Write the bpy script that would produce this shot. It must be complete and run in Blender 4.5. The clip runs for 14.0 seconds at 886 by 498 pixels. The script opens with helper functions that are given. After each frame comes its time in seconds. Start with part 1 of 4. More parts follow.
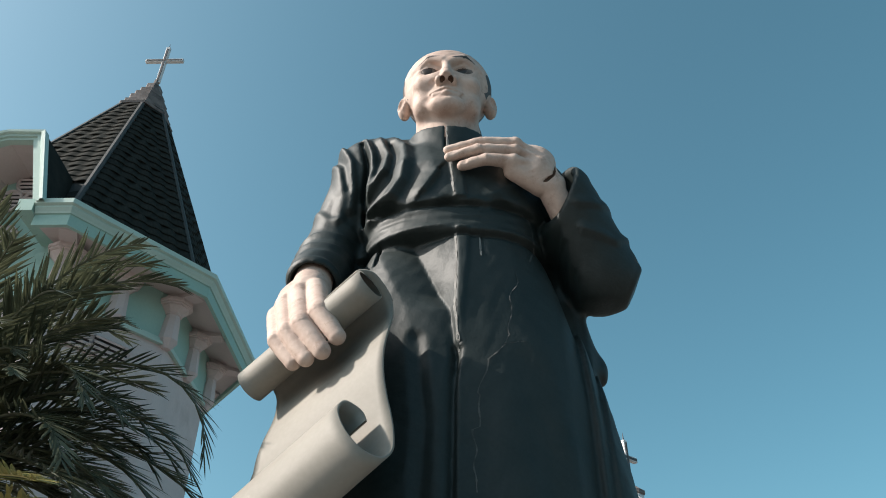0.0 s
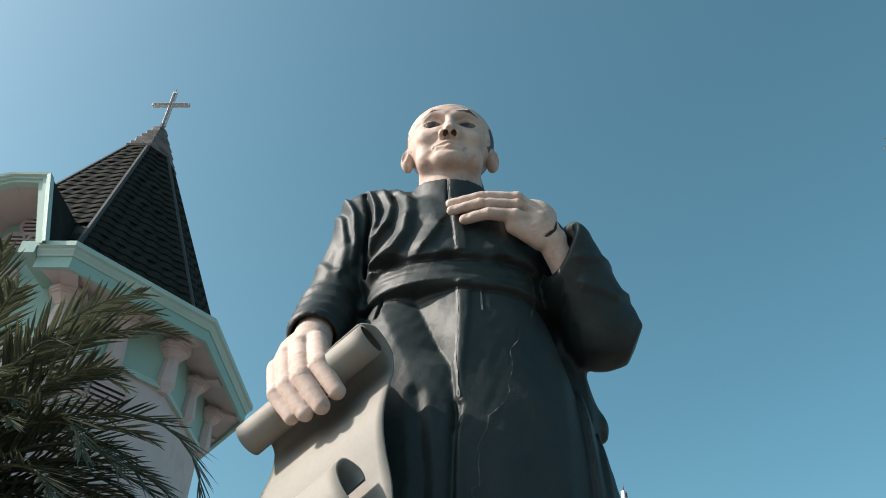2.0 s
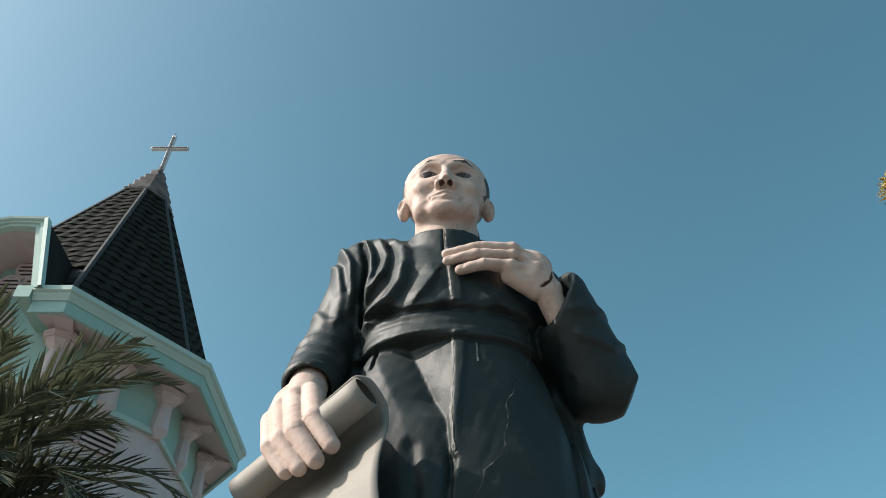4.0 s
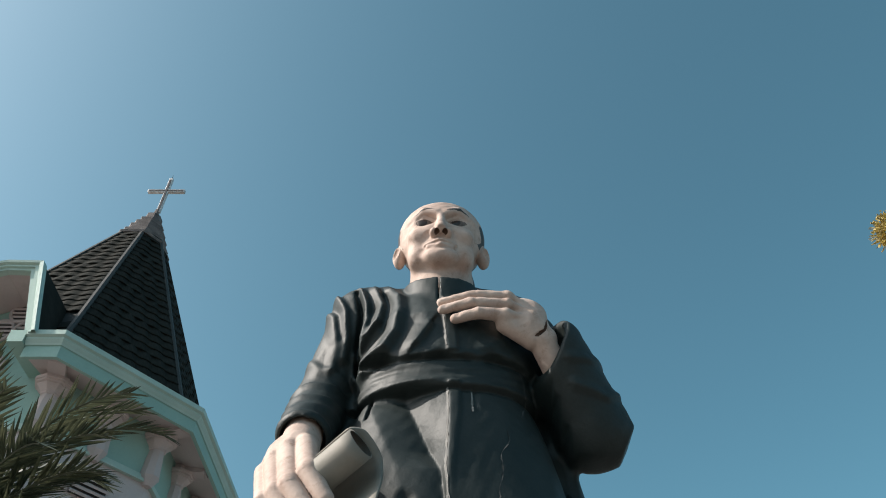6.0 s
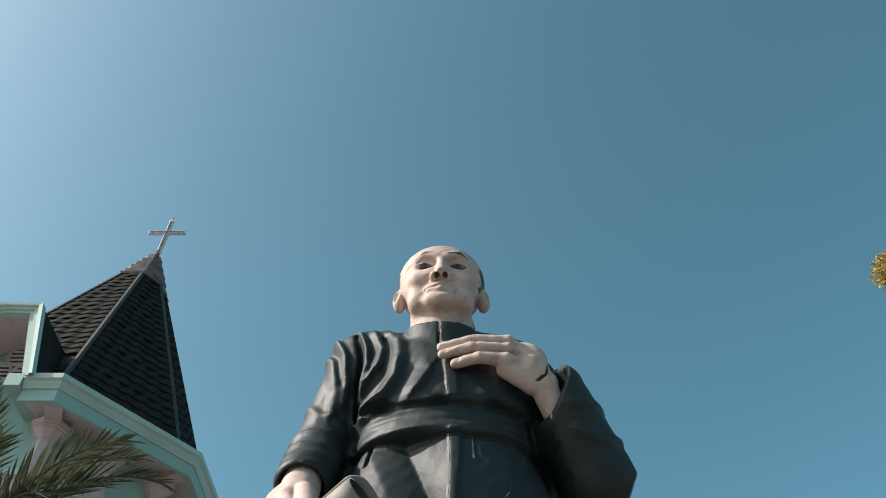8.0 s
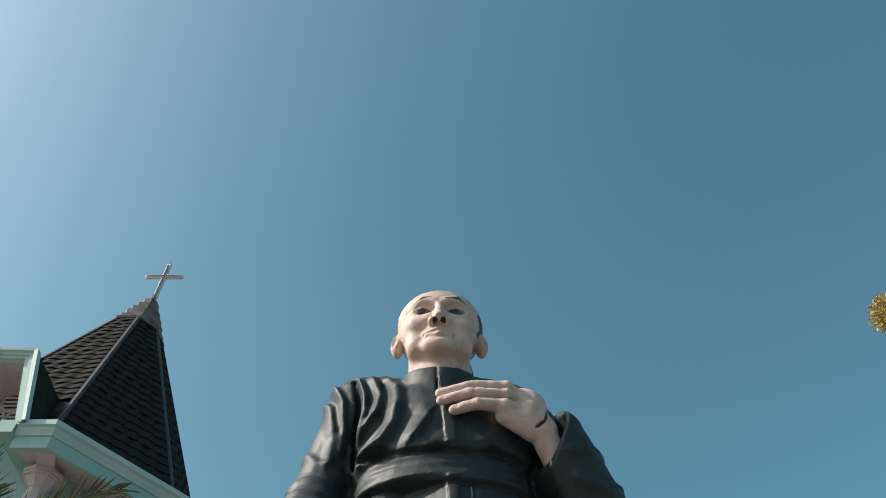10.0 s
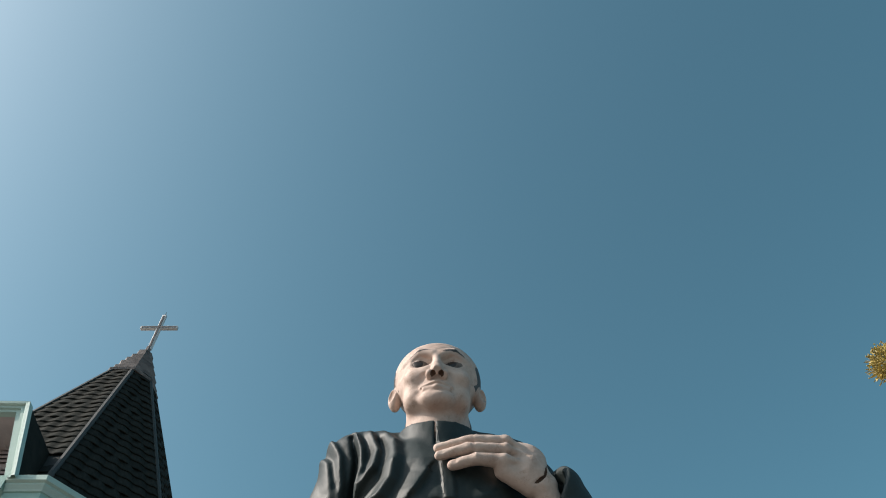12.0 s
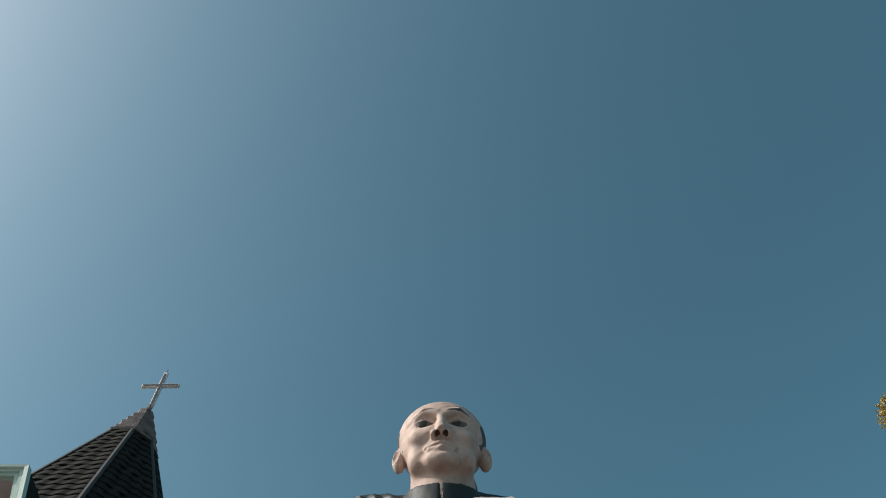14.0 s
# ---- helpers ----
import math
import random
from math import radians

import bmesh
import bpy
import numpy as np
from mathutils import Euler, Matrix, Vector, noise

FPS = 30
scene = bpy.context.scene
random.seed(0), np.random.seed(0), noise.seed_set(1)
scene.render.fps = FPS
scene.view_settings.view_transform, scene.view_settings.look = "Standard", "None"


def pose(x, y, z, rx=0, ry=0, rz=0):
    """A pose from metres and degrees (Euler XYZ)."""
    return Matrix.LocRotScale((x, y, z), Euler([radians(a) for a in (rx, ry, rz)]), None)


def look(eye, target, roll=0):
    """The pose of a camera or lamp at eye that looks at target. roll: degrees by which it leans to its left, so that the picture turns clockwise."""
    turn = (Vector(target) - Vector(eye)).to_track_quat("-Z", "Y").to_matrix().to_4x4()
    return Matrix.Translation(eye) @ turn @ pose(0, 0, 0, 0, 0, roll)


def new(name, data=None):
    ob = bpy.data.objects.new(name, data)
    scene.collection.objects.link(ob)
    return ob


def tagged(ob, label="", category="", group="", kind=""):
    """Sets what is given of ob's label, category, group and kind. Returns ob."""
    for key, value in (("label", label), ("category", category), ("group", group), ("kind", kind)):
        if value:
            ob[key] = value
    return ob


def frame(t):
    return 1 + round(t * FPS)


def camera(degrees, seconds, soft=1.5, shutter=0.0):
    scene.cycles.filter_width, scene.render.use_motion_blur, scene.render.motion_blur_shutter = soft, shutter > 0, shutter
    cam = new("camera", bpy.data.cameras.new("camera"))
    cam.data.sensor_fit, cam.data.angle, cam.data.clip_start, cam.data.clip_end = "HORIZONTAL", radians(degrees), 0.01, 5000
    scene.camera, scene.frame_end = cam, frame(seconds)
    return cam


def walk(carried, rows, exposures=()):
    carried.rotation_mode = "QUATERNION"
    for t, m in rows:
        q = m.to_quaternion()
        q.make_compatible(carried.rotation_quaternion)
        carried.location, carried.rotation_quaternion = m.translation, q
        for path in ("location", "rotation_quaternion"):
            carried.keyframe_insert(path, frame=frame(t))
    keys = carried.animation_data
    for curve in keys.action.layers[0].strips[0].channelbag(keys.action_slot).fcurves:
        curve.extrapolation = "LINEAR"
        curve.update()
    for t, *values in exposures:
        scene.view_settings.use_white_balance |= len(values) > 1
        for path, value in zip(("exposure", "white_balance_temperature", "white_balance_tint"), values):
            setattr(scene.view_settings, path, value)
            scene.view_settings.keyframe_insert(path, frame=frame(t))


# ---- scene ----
cam = camera(60.0, 14.0, 1.0)
PATH = [
    (0, (0.071, 0.11, 1.637), (0.038, 1.714, 2.831), 0.1),
    (0.5, (0.072, 0.102, 1.647), (0.036, 1.69, 2.863), 0.4),
    (1, (0.066, 0.086, 1.655), (0.031, 1.655, 2.894), 0.5),
    (1.5, (0.065, 0.077, 1.664), (0.03, 1.63, 2.923), 0.7),
    (2, (0.065, 0.065, 1.672), (0.032, 1.601, 2.952), 0.9),
    (2.5, (0.066, 0.052, 1.683), (0.036, 1.573, 2.981), 1.0),
    (3, (0.066, 0.041, 1.689), (0.038, 1.544, 3.008), 0.9),
    (5.5, (0.075, -0.015, 1.716), (0.057, 1.398, 3.131), 0.8),
    (6, (0.071, -0.027, 1.719), (0.058, 1.368, 3.153), 0.6),
    (6.5, (0.075, -0.027, 1.727), (0.062, 1.351, 3.177), 0.5),
    (7, (0.078, -0.029, 1.734), (0.064, 1.331, 3.2), 0.5),
    (7.5, (0.073, -0.039, 1.735), (0.059, 1.3, 3.22), 0.4),
    (8, (0.07, -0.047, 1.736), (0.057, 1.273, 3.239), 0.5),
    (10.5, (0.058, -0.078, 1.733), (0.056, 1.132, 3.326), -0.0),
    (11, (0.052, -0.09, 1.727), (0.053, 1.094, 3.34), -0.1),
    (11.5, (0.055, -0.078, 1.742), (0.058, 1.077, 3.375), -0.2),
    (12, (0.053, -0.084, 1.74), (0.059, 1.047, 3.39), -0.4),
    (12.5, (0.058, -0.098, 1.743), (0.065, 1.007, 3.41), -0.6),
    (13, (0.058, -0.095, 1.753), (0.066, 0.983, 3.438), -0.8),
    (13.5, (0.056, -0.096, 1.761), (0.06, 0.95, 3.465), -0.8),
    (14, (0.054, -0.114, 1.768), (0.055, 0.906, 3.489), -1.0),
]
walk(cam, [(t, look(eye, target, roll)) for t, eye, target, roll in PATH], [(0, 0.44), (3, 0.46), (6.5, 0.31), (8, 0.36), (10.5, 0.31), (11, 0.24), (13, 0.18), (14, -0.14)])

# ---- light ----
SUN = Vector((-0.79, -0.165, 0.59)).normalized()
world = bpy.data.worlds.new("sky")
scene.world = world
world.use_nodes = True
wn = world.node_tree
wn.nodes.clear()
sky = wn.nodes.new("ShaderNodeTexSky")
sky.sky_type = "NISHITA"
sky.sun_disc = False
sky.sun_elevation = math.asin(SUN.z)
sky.sun_rotation = math.atan2(SUN.x, SUN.y)
sky.air_density, sky.dust_density, sky.ozone_density = 1.0, 3.5, 1.0
# the camera's cool grade: how far red and blue stand from green
split = wn.nodes.new("ShaderNodeSeparateColor")
joined = wn.nodes.new("ShaderNodeCombineColor")
wn.links.new(sky.outputs[0], split.inputs[0])
for channel, gain, bend in ((0, 0.80, 1.70), (2, 1.09, 0.55)):
    ratio, curve, gains, again = (wn.nodes.new("ShaderNodeMath") for k in range(4))
    ratio.operation, curve.operation, gains.operation, again.operation = "DIVIDE", "POWER", "MULTIPLY", "MULTIPLY"
    wn.links.new(split.outputs[channel], ratio.inputs[0])
    wn.links.new(split.outputs[1], ratio.inputs[1])
    wn.links.new(ratio.outputs[0], curve.inputs[0])
    curve.inputs[1].default_value, gains.inputs[1].default_value = bend, gain
    wn.links.new(curve.outputs[0], gains.inputs[0])
    wn.links.new(gains.outputs[0], again.inputs[0])
    wn.links.new(split.outputs[1], again.inputs[1])
    wn.links.new(again.outputs[0], joined.inputs[channel])
wn.links.new(split.outputs[1], joined.inputs[1])
back = wn.nodes.new("ShaderNodeBackground")
back.inputs["Strength"].default_value = 0.135
wout = wn.nodes.new("ShaderNodeOutputWorld")
wn.links.new(joined.outputs[0], back.inputs["Color"])
wn.links.new(back.outputs[0], wout.inputs["Surface"])
sun = new("sun", bpy.data.lights.new("sun", "SUN"))
sun.data.energy, sun.data.angle, sun.data.color = 4.8, radians(0.53), (1.0, 0.91, 0.82)
sun.matrix_basis = look(SUN * 40, (0, 0, 0))


# ---- materials ----
def material(name, rough=0.6, metal=0.0, spec=0.5):
    m = bpy.data.materials.new(name)
    m.use_nodes = True
    b = m.node_tree.nodes["Principled BSDF"]
    b.inputs["Roughness"].default_value = rough
    b.inputs["Metallic"].default_value = metal
    b.inputs["Specular IOR Level"].default_value = spec
    return m, m.node_tree, b


def surface(name, colours, scale=3.0, fine=40.0, rough=0.6, bump=0.2, metal=0.0, spec=0.5, stain=None, stain_at=(0.58, 0.7), per_object=0.0, stain_scale=1.6, stretch=(1, 1, 1)):
    """A surface whose colour wanders between two tones, with fine relief and, if given, stains."""
    m, nt, b = material(name, rough, metal, spec)
    n, l = nt.nodes, nt.links
    co = n.new("ShaderNodeTexCoord")
    broad = n.new("ShaderNodeTexNoise")
    broad.inputs["Scale"].default_value, broad.inputs["Detail"].default_value = scale, 6
    small = n.new("ShaderNodeTexNoise")
    small.inputs["Scale"].default_value, small.inputs["Detail"].default_value = fine, 4
    mp = n.new("ShaderNodeMapping")
    mp.inputs["Scale"].default_value = stretch
    l.new(co.outputs["Object"], mp.inputs[0])
    l.new(mp.outputs[0], broad.inputs["Vector"])
    l.new(co.outputs["Object"], small.inputs["Vector"])
    add = n.new("ShaderNodeMath")
    add.operation = "MULTIPLY_ADD"
    add.inputs[1].default_value = 0.35
    l.new(small.outputs[0], add.inputs[0])
    l.new(broad.outputs[0], add.inputs[2])
    ramp = n.new("ShaderNodeValToRGB")
    ramp.color_ramp.elements[0].position, ramp.color_ramp.elements[1].position = 0.45, 0.9
    ramp.color_ramp.elements[0].color, ramp.color_ramp.elements[1].color = (*colours[0], 1), (*colours[1], 1)
    l.new(add.outputs[0], ramp.inputs[0])
    colour = ramp.outputs[0]
    if stain:
        spot = n.new("ShaderNodeTexNoise")
        spot.inputs["Scale"].default_value, spot.inputs["Detail"].default_value = stain_scale, 8
        spot.inputs["Roughness"].default_value = 0.7
        l.new(mp.outputs[0], spot.inputs["Vector"])
        edge = n.new("ShaderNodeMapRange")
        edge.inputs[1].default_value, edge.inputs[2].default_value = stain_at
        l.new(spot.outputs[0], edge.inputs[0])
        mix = n.new("ShaderNodeMix")
        mix.data_type = "RGBA"
        mix.inputs[7].default_value = (*stain, 1)
        l.new(edge.outputs[0], mix.inputs[0])
        l.new(colour, mix.inputs[6])
        colour = mix.outputs[2]
    if per_object:
        info = n.new("ShaderNodeObjectInfo")
        rng = n.new("ShaderNodeMapRange")
        rng.inputs[3].default_value, rng.inputs[4].default_value = 1 - per_object, 1 + per_object
        l.new(info.outputs["Random"], rng.inputs[0])
        hsv = n.new("ShaderNodeHueSaturation")
        l.new(rng.outputs[0], hsv.inputs["Value"])
        l.new(colour, hsv.inputs["Color"])
        colour = hsv.outputs[0]
    l.new(colour, b.inputs["Base Color"])
    if bump:
        bp = n.new("ShaderNodeBump")
        bp.inputs["Strength"].default_value, bp.inputs["Distance"].default_value = bump, 0.01
        l.new(add.outputs[0], bp.inputs["Height"])
        l.new(bp.outputs[0], b.inputs["Normal"])
    wear = n.new("ShaderNodeMapRange")
    wear.inputs[3].default_value, wear.inputs[4].default_value = max(rough - 0.1, 0.05), min(rough + 0.12, 1)
    l.new(broad.outputs[0], wear.inputs[0])
    l.new(wear.outputs[0], b.inputs["Roughness"])
    return m


ROBE = surface("robe_paint", ((0.0075, 0.0145, 0.0140), (0.021, 0.029, 0.0285)), 3.5, 60, 0.56, 0.34, spec=0.38, stain=(0.20, 0.20, 0.19), stain_at=(0.735, 0.77), stain_scale=30)
SKIN = surface("flesh_paint", ((0.41, 0.30, 0.25), (0.575, 0.455, 0.39)), 9, 60, 0.68, 0.4, spec=0.3, stain=(0.30, 0.20, 0.15), stain_at=(0.56, 0.74), stain_scale=13)
HAIR = surface("hair_paint", ((0.028, 0.027, 0.027), (0.075, 0.068, 0.064)), 8, 60, 0.6, 0.4)
EYE_PAINT = surface("eye_paint", ((0.012, 0.008, 0.006), (0.045, 0.026, 0.018)), 30, 90, 0.35, 0.1, spec=0.5)
# eye whites in a dull dark brown
EYE_WHITE = surface("brownish_eye_white", ((0.075, 0.05, 0.038), (0.17, 0.125, 0.10)), 25, 90, 0.4, 0.1, spec=0.5)
# brown paint of the nostrils, with their inner shade put into the colour
NOSTRIL_SHADE = surface("nostril_shade_paint", ((0.07, 0.042, 0.03), (0.13, 0.08, 0.06)), 20, 80, 0.8, 0.1, spec=0.1)
CRACK = surface("filled_crack", ((0.02, 0.026, 0.026), (0.085, 0.088, 0.085)), 14, 80, 0.8, 0.3)
SEAM = surface("chipped_seam", ((0.10, 0.10, 0.095), (0.26, 0.255, 0.24)), 18, 80, 0.8, 0.3)
PAPER = surface("putty_paint", ((0.225, 0.208, 0.178), (0.28, 0.26, 0.227)), 3, 50, 0.6, 0.12, spec=0.25, stain=(0.22, 0.17, 0.12), stain_at=(0.7, 0.76), stain_scale=14)
MINT = surface("mint_paint", ((0.27, 0.43, 0.38), (0.33, 0.50, 0.44)), 1.5, 40, 0.65, 0.15, stain=(0.25, 0.38, 0.31), stain_at=(0.58, 0.8))
MINT_TRIM = surface("pale_mint_trim", ((0.38, 0.51, 0.455), (0.47, 0.60, 0.54)), 2, 40, 0.55, 0.12, stain=(0.32, 0.42, 0.34), stain_at=(0.6, 0.8))
PINK = surface("pale_pink_plaster", ((0.50, 0.42, 0.405), (0.60, 0.505, 0.49)), 1.6, 45, 0.8, 0.25, stain=(0.44, 0.36, 0.34), stain_at=(0.58, 0.8))
TILE = surface("dark_tile", ((0.015, 0.0165, 0.014), (0.032, 0.0315, 0.027)), 6, 60, 0.8, 0.3, spec=0.06, per_object=0.14)
TILE_BASE = surface("roof_underlay", ((0.010, 0.012, 0.011), (0.02, 0.022, 0.02)), 4, 40, 0.8, 0.2)
HIP = surface("hip_flashing", ((0.022, 0.022, 0.02), (0.045, 0.043, 0.038)), 5, 40, 0.6, 0.2)
STEEL = surface("weathered_white_metal", ((0.50, 0.50, 0.50), (0.68, 0.67, 0.66)), 6, 50, 0.45, 0.1, stain=(0.3, 0.22, 0.18), stain_at=(0.62, 0.75), stain_scale=8)
CROSS_VENT_DARK = surface("dark_cross_channel_and_vent_shade", ((0.04, 0.035, 0.035), (0.08, 0.07, 0.07)), 8, 50, 0.5, 0.1)
CAP = surface("cap_concrete", ((0.07, 0.06, 0.058), (0.22, 0.19, 0.18)), 7, 50, 0.8, 0.3)
PAVING = surface("concrete_paving", ((0.11, 0.10, 0.09), (0.18, 0.165, 0.15)), 0.8, 25, 0.85, 0.4, stain=(0.08, 0.075, 0.065), stain_at=(0.58, 0.75), stain_scale=0.5)
STONE = surface("pedestal_stone", ((0.32, 0.31, 0.29), (0.45, 0.44, 0.41)), 2.5, 50, 0.7, 0.3)
BARK = surface("palm_bark", ((0.07, 0.055, 0.04), (0.16, 0.13, 0.09)), 6, 30, 0.9, 0.8)


# ---- mesh tools ----
def mesh_of(name, bm, mat, smooth=False):
    me = bpy.data.meshes.new(name)
    bmesh.ops.recalc_face_normals(bm, faces=bm.faces)
    bm.to_mesh(me)
    bm.free()
    if mat:
        me.materials.append(mat)
    if smooth:
        for p in me.polygons:
            p.use_smooth = True
    return me


def part(name, bm, mat, parent, label="", smooth=False):
    ob = new(name, mesh_of(name, bm, mat, smooth))
    if parent:
        ob.parent = parent
    return tagged(ob, label)


def thing(name, at, label, category, group="", kind=""):
    ob = new(name)
    ob.location = at
    ob.empty_display_size = 0.1
    return tagged(ob, label, category, group, kind)


def box(bm, lo, hi, m=None):
    vs = [bm.verts.new((x, y, z)) for z in (lo[2], hi[2]) for x, y in ((lo[0], lo[1]), (hi[0], lo[1]), (hi[0], hi[1]), (lo[0], hi[1]))]
    for f in ((3, 2, 1, 0), (4, 5, 6, 7), (0, 1, 5, 4), (1, 2, 6, 5), (2, 3, 7, 6), (3, 0, 4, 7)):
        bm.faces.new([vs[i] for i in f])
    if m:
        bmesh.ops.transform(bm, matrix=m, verts=vs)
    return vs


def rings(bm, loops, closed=True, cap=True):
    """Joins loops of points, each to the next, into a skin."""
    rows = [[bm.verts.new(p) for p in lp] for lp in loops]
    n = len(rows[0])
    for a, b in zip(rows, rows[1:]):
        for i in range(n if closed else n - 1):
            j = (i + 1) % n
            bm.faces.new((a[i], a[j], b[j], b[i]))
    if cap and closed:
        bm.faces.new(rows[0][::-1])
        bm.faces.new(rows[-1])
    return rows


def sweep(bm, points, radius, sides=10, cap=True):
    """A tube along points, with a radius for each."""
    loops = []
    for i, p in enumerate(points):
        d = (Vector(points[min(i + 1, len(points) - 1)]) - Vector(points[max(i - 1, 0)])).normalized()
        u = d.cross(Vector((0, 0, 1)) if abs(d.z) < 0.95 else Vector((0, 1, 0))).normalized()
        v = d.cross(u)
        r = radius[i] if isinstance(radius, (list, tuple)) else radius
        loops.append([Vector(p) + (u * math.cos(a) + v * math.sin(a)) * r for a in (2 * math.pi * k / sides for k in range(sides))])
    rings(bm, loops, True, cap)


# ---- ground and pedestal ----
bm = bmesh.new()
bmesh.ops.create_grid(bm, x_segments=40, y_segments=40, size=1500)
tagged(part("ground", bm, PAVING, None), "dull weathered grey paving round the statue", "ground", kind="structure")

pedestal = thing("pedestal", (0.06, 3.4, 0), "square grey stone pedestal under the statue", "pedestal")
for name, half, z0, z1 in (("plinth", 1.05, 0, 0.3), ("shaft", 0.85, 0.3, 1.55), ("cornice", 0.98, 1.55, 1.74)):
    bm = bmesh.new()
    box(bm, (-half, -half * 0.8, z0), (half, half * 0.8, z1))
    bmesh.ops.bevel(bm, geom=bm.edges[:], offset=0.025, segments=2, affect="EDGES")
    part(name, bm, STONE, pedestal)

# ---- turret ----
CX, CY = -4.67, 8.25          # its axis
HX, HY = 2.03, 2.39           # half sizes of the eaves
FX, FY = 0.956, 1.024         # half lengths of the straight sides
EAVE = 6.6                    # top of the eaves


def plan(k=1.0, out=0.0, z=0.0):
    """The eight corners, from the front side's right-hand one, anticlockwise; k scales, out moves each side outward."""
    c = [(FX, -HY), (HX, -FY), (HX, FY), (FX, HY), (-FX, HY), (-HX, FY), (-HX, -FY), (-FX, -HY)]
    r = []
    for x, y in c:
        v = Vector((x * k, y * k))
        v += v.normalized() * out * 1.06
        r.append(Vector((v.x, v.y, z)))
    return r


turret = thing("church_turret", (CX, CY, 0), "octagonal mint-green church turret with dark tiled spire", "church")
WALL = 0.75                   # wall against eaves
GAP = 0.57                    # the eaves break off beside the gable
PANEL = 5.87                  # foot of the green frieze


def ring_part(name, profile, mat, label="", parent=turret, gap=0.0):
    """A moulding that runs round the turret; profile: rows of scale, outset and height."""
    bm = bmesh.new()
    if gap:
        loops = []
        for k, o, z in profile:
            c = plan(k, o, z)
            loops.append([Vector((gap, c[0].y, z)), *c, Vector((-gap, c[0].y, z))])
        rows = rings(bm, loops, False, False)
        if len(profile) > 2:
            bm.faces.new([r[0] for r in rows])
            bm.faces.new([r[-1] for r in rows][::-1])
    else:
        rings(bm, [plan(k, o, z) for k, o, z in profile], True, False)
    return part(name, bm, mat, parent, label)


ring_part("lower_wall", [(WALL, 0.0, 0), (WALL, 0.0, PANEL - 0.06)], PINK, "pale pink plastered wall")
ring_part("frieze", [(WALL, 0.0, PANEL), (WALL, 0.0, 6.7)], MINT, "mint-green painted frieze")
ring_part("string_course", [(WALL, 0.0, PANEL - 0.06), (WALL, 0.05, PANEL - 0.06), (WALL, 0.05, PANEL - 0.03), (WALL, 0.03, PANEL - 0.02), (WALL, 0.03, PANEL + 0.015), (WALL, 0.0, PANEL + 0.02)], MINT_TRIM)
ring_part("soffit", [(WALL, -0.02, 6.45), (1.0, -0.12, 6.38)], PINK, "pale pink plastered soffit", gap=GAP)
ring_part("fascia", [(1.0, -0.12, 6.39), (1.0, -0.12, 6.32), (1.0, -0.075, 6.32), (1.0, -0.075, 6.45), (1.0, -0.06, 6.455)], MINT, "flat mint-green fascia board", gap=GAP)
ring_part("cornice", [(1.0, -0.06, 6.455), (1.0, -0.052, 6.475), (1.0, -0.028, 6.51), (1.0, -0.03, 6.53), (1.0, 0.0, 6.545), (1.0, 0.0, 6.6), (1.0, -0.1, 6.605), (1.0, -0.35, 6.605)], MINT_TRIM, gap=GAP)

# colonnettes at the corners and in the middle of each side, each under a bracket
ring = plan(WALL, 0.0)
outer = plan(1.0, -0.16)


def turned(bm, profile, sides=8, turn=0.0):
    rings(bm, [[Vector((r * math.cos(turn + 2 * math.pi * k / sides), r * math.sin(turn + 2 * math.pi * k / sides), z)) for k in range(sides)] for r, z in profile], True, True)


spots = []
for i in range(8):
    j = (i + 1) % 8
    spots.append((ring[i], outer[i]))
    if i not in (7,):
        spots.append(((ring[i] + ring[j]) / 2, (outer[i] + outer[j]) / 2))
bm = bmesh.new()
turned(bm, [(0.05, 5.78), (0.115, 5.88), (0.105, 5.96), (0.095, 6.10), (0.083, 6.19), (0.10, 6.20), (0.10, 6.215), (0.11, 6.23), (0.16, 6.28), (0.16, 6.295), (0.185, 6.30), (0.185, 6.32), (0.2, 6.325), (0.2, 6.36), (0.14, 6.365), (0.12, 6.45)], 8, math.pi / 8)
col_mesh = mesh_of("colonnette", bm, PINK)
for inner, reach in spots:
    ob = new("colonnette", col_mesh)
    ob.parent = turret
    d = Vector((reach.x - inner.x, reach.y - inner.y, 0)).normalized()
    ob.matrix_basis = Matrix.Translation((inner.x + d.x * 0.02, inner.y + d.y * 0.02, 0)) @ Matrix.Rotation(math.atan2(d.y, d.x), 4, "Z")
    tagged(ob, "pale pink octagonal colonnette with moulded capital")
    bm = bmesh.new()
    ln = (reach - inner).length
    loops = []
    for s, z in ((0.0, 6.362), (0.9, 6.352), (0.93, 6.36), (1.0, 6.36)):
        q = inner + (reach - inner) * s
        side = Vector((-d.y, d.x, 0)) * 0.085
        loops.append([Vector((q.x, q.y, z)) - side, Vector((q.x, q.y, z)) + side, Vector((q.x, q.y, 6.46)) + side, Vector((q.x, q.y, 6.46)) - side])
    rings(bm, loops)
    part("bracket", bm, PINK, turret, "pale pink eaves bracket")

# spire: eight facets from the eaves to the cap
APEX = 10.92
FOOT = [v * 0.855 for v in plan()]
FOOT[0].x -= 0.11
facets = []
roof = bmesh.new()
low = [Vector((v.x, v.y, EAVE + 0.02)) for v in FOOT]
high = [Vector((v.x * 0.02, v.y * 0.02, APEX)) for v in FOOT]
lv, hv = [roof.verts.new(v) for v in low], [roof.verts.new(v) for v in high]
for i in range(7):
    roof.faces.new((lv[i], lv[i + 1], hv[i + 1], hv[i]))
slot = (7.42 - low[0].z) / (APEX - low[0].z)
hole = [roof.verts.new(low[7].lerp(low[0], f).lerp(high[7].lerp(high[0], f), s)) for f, s in ((0.18, 0), (0.18, slot), (0.8, slot), (0.8, 0))]
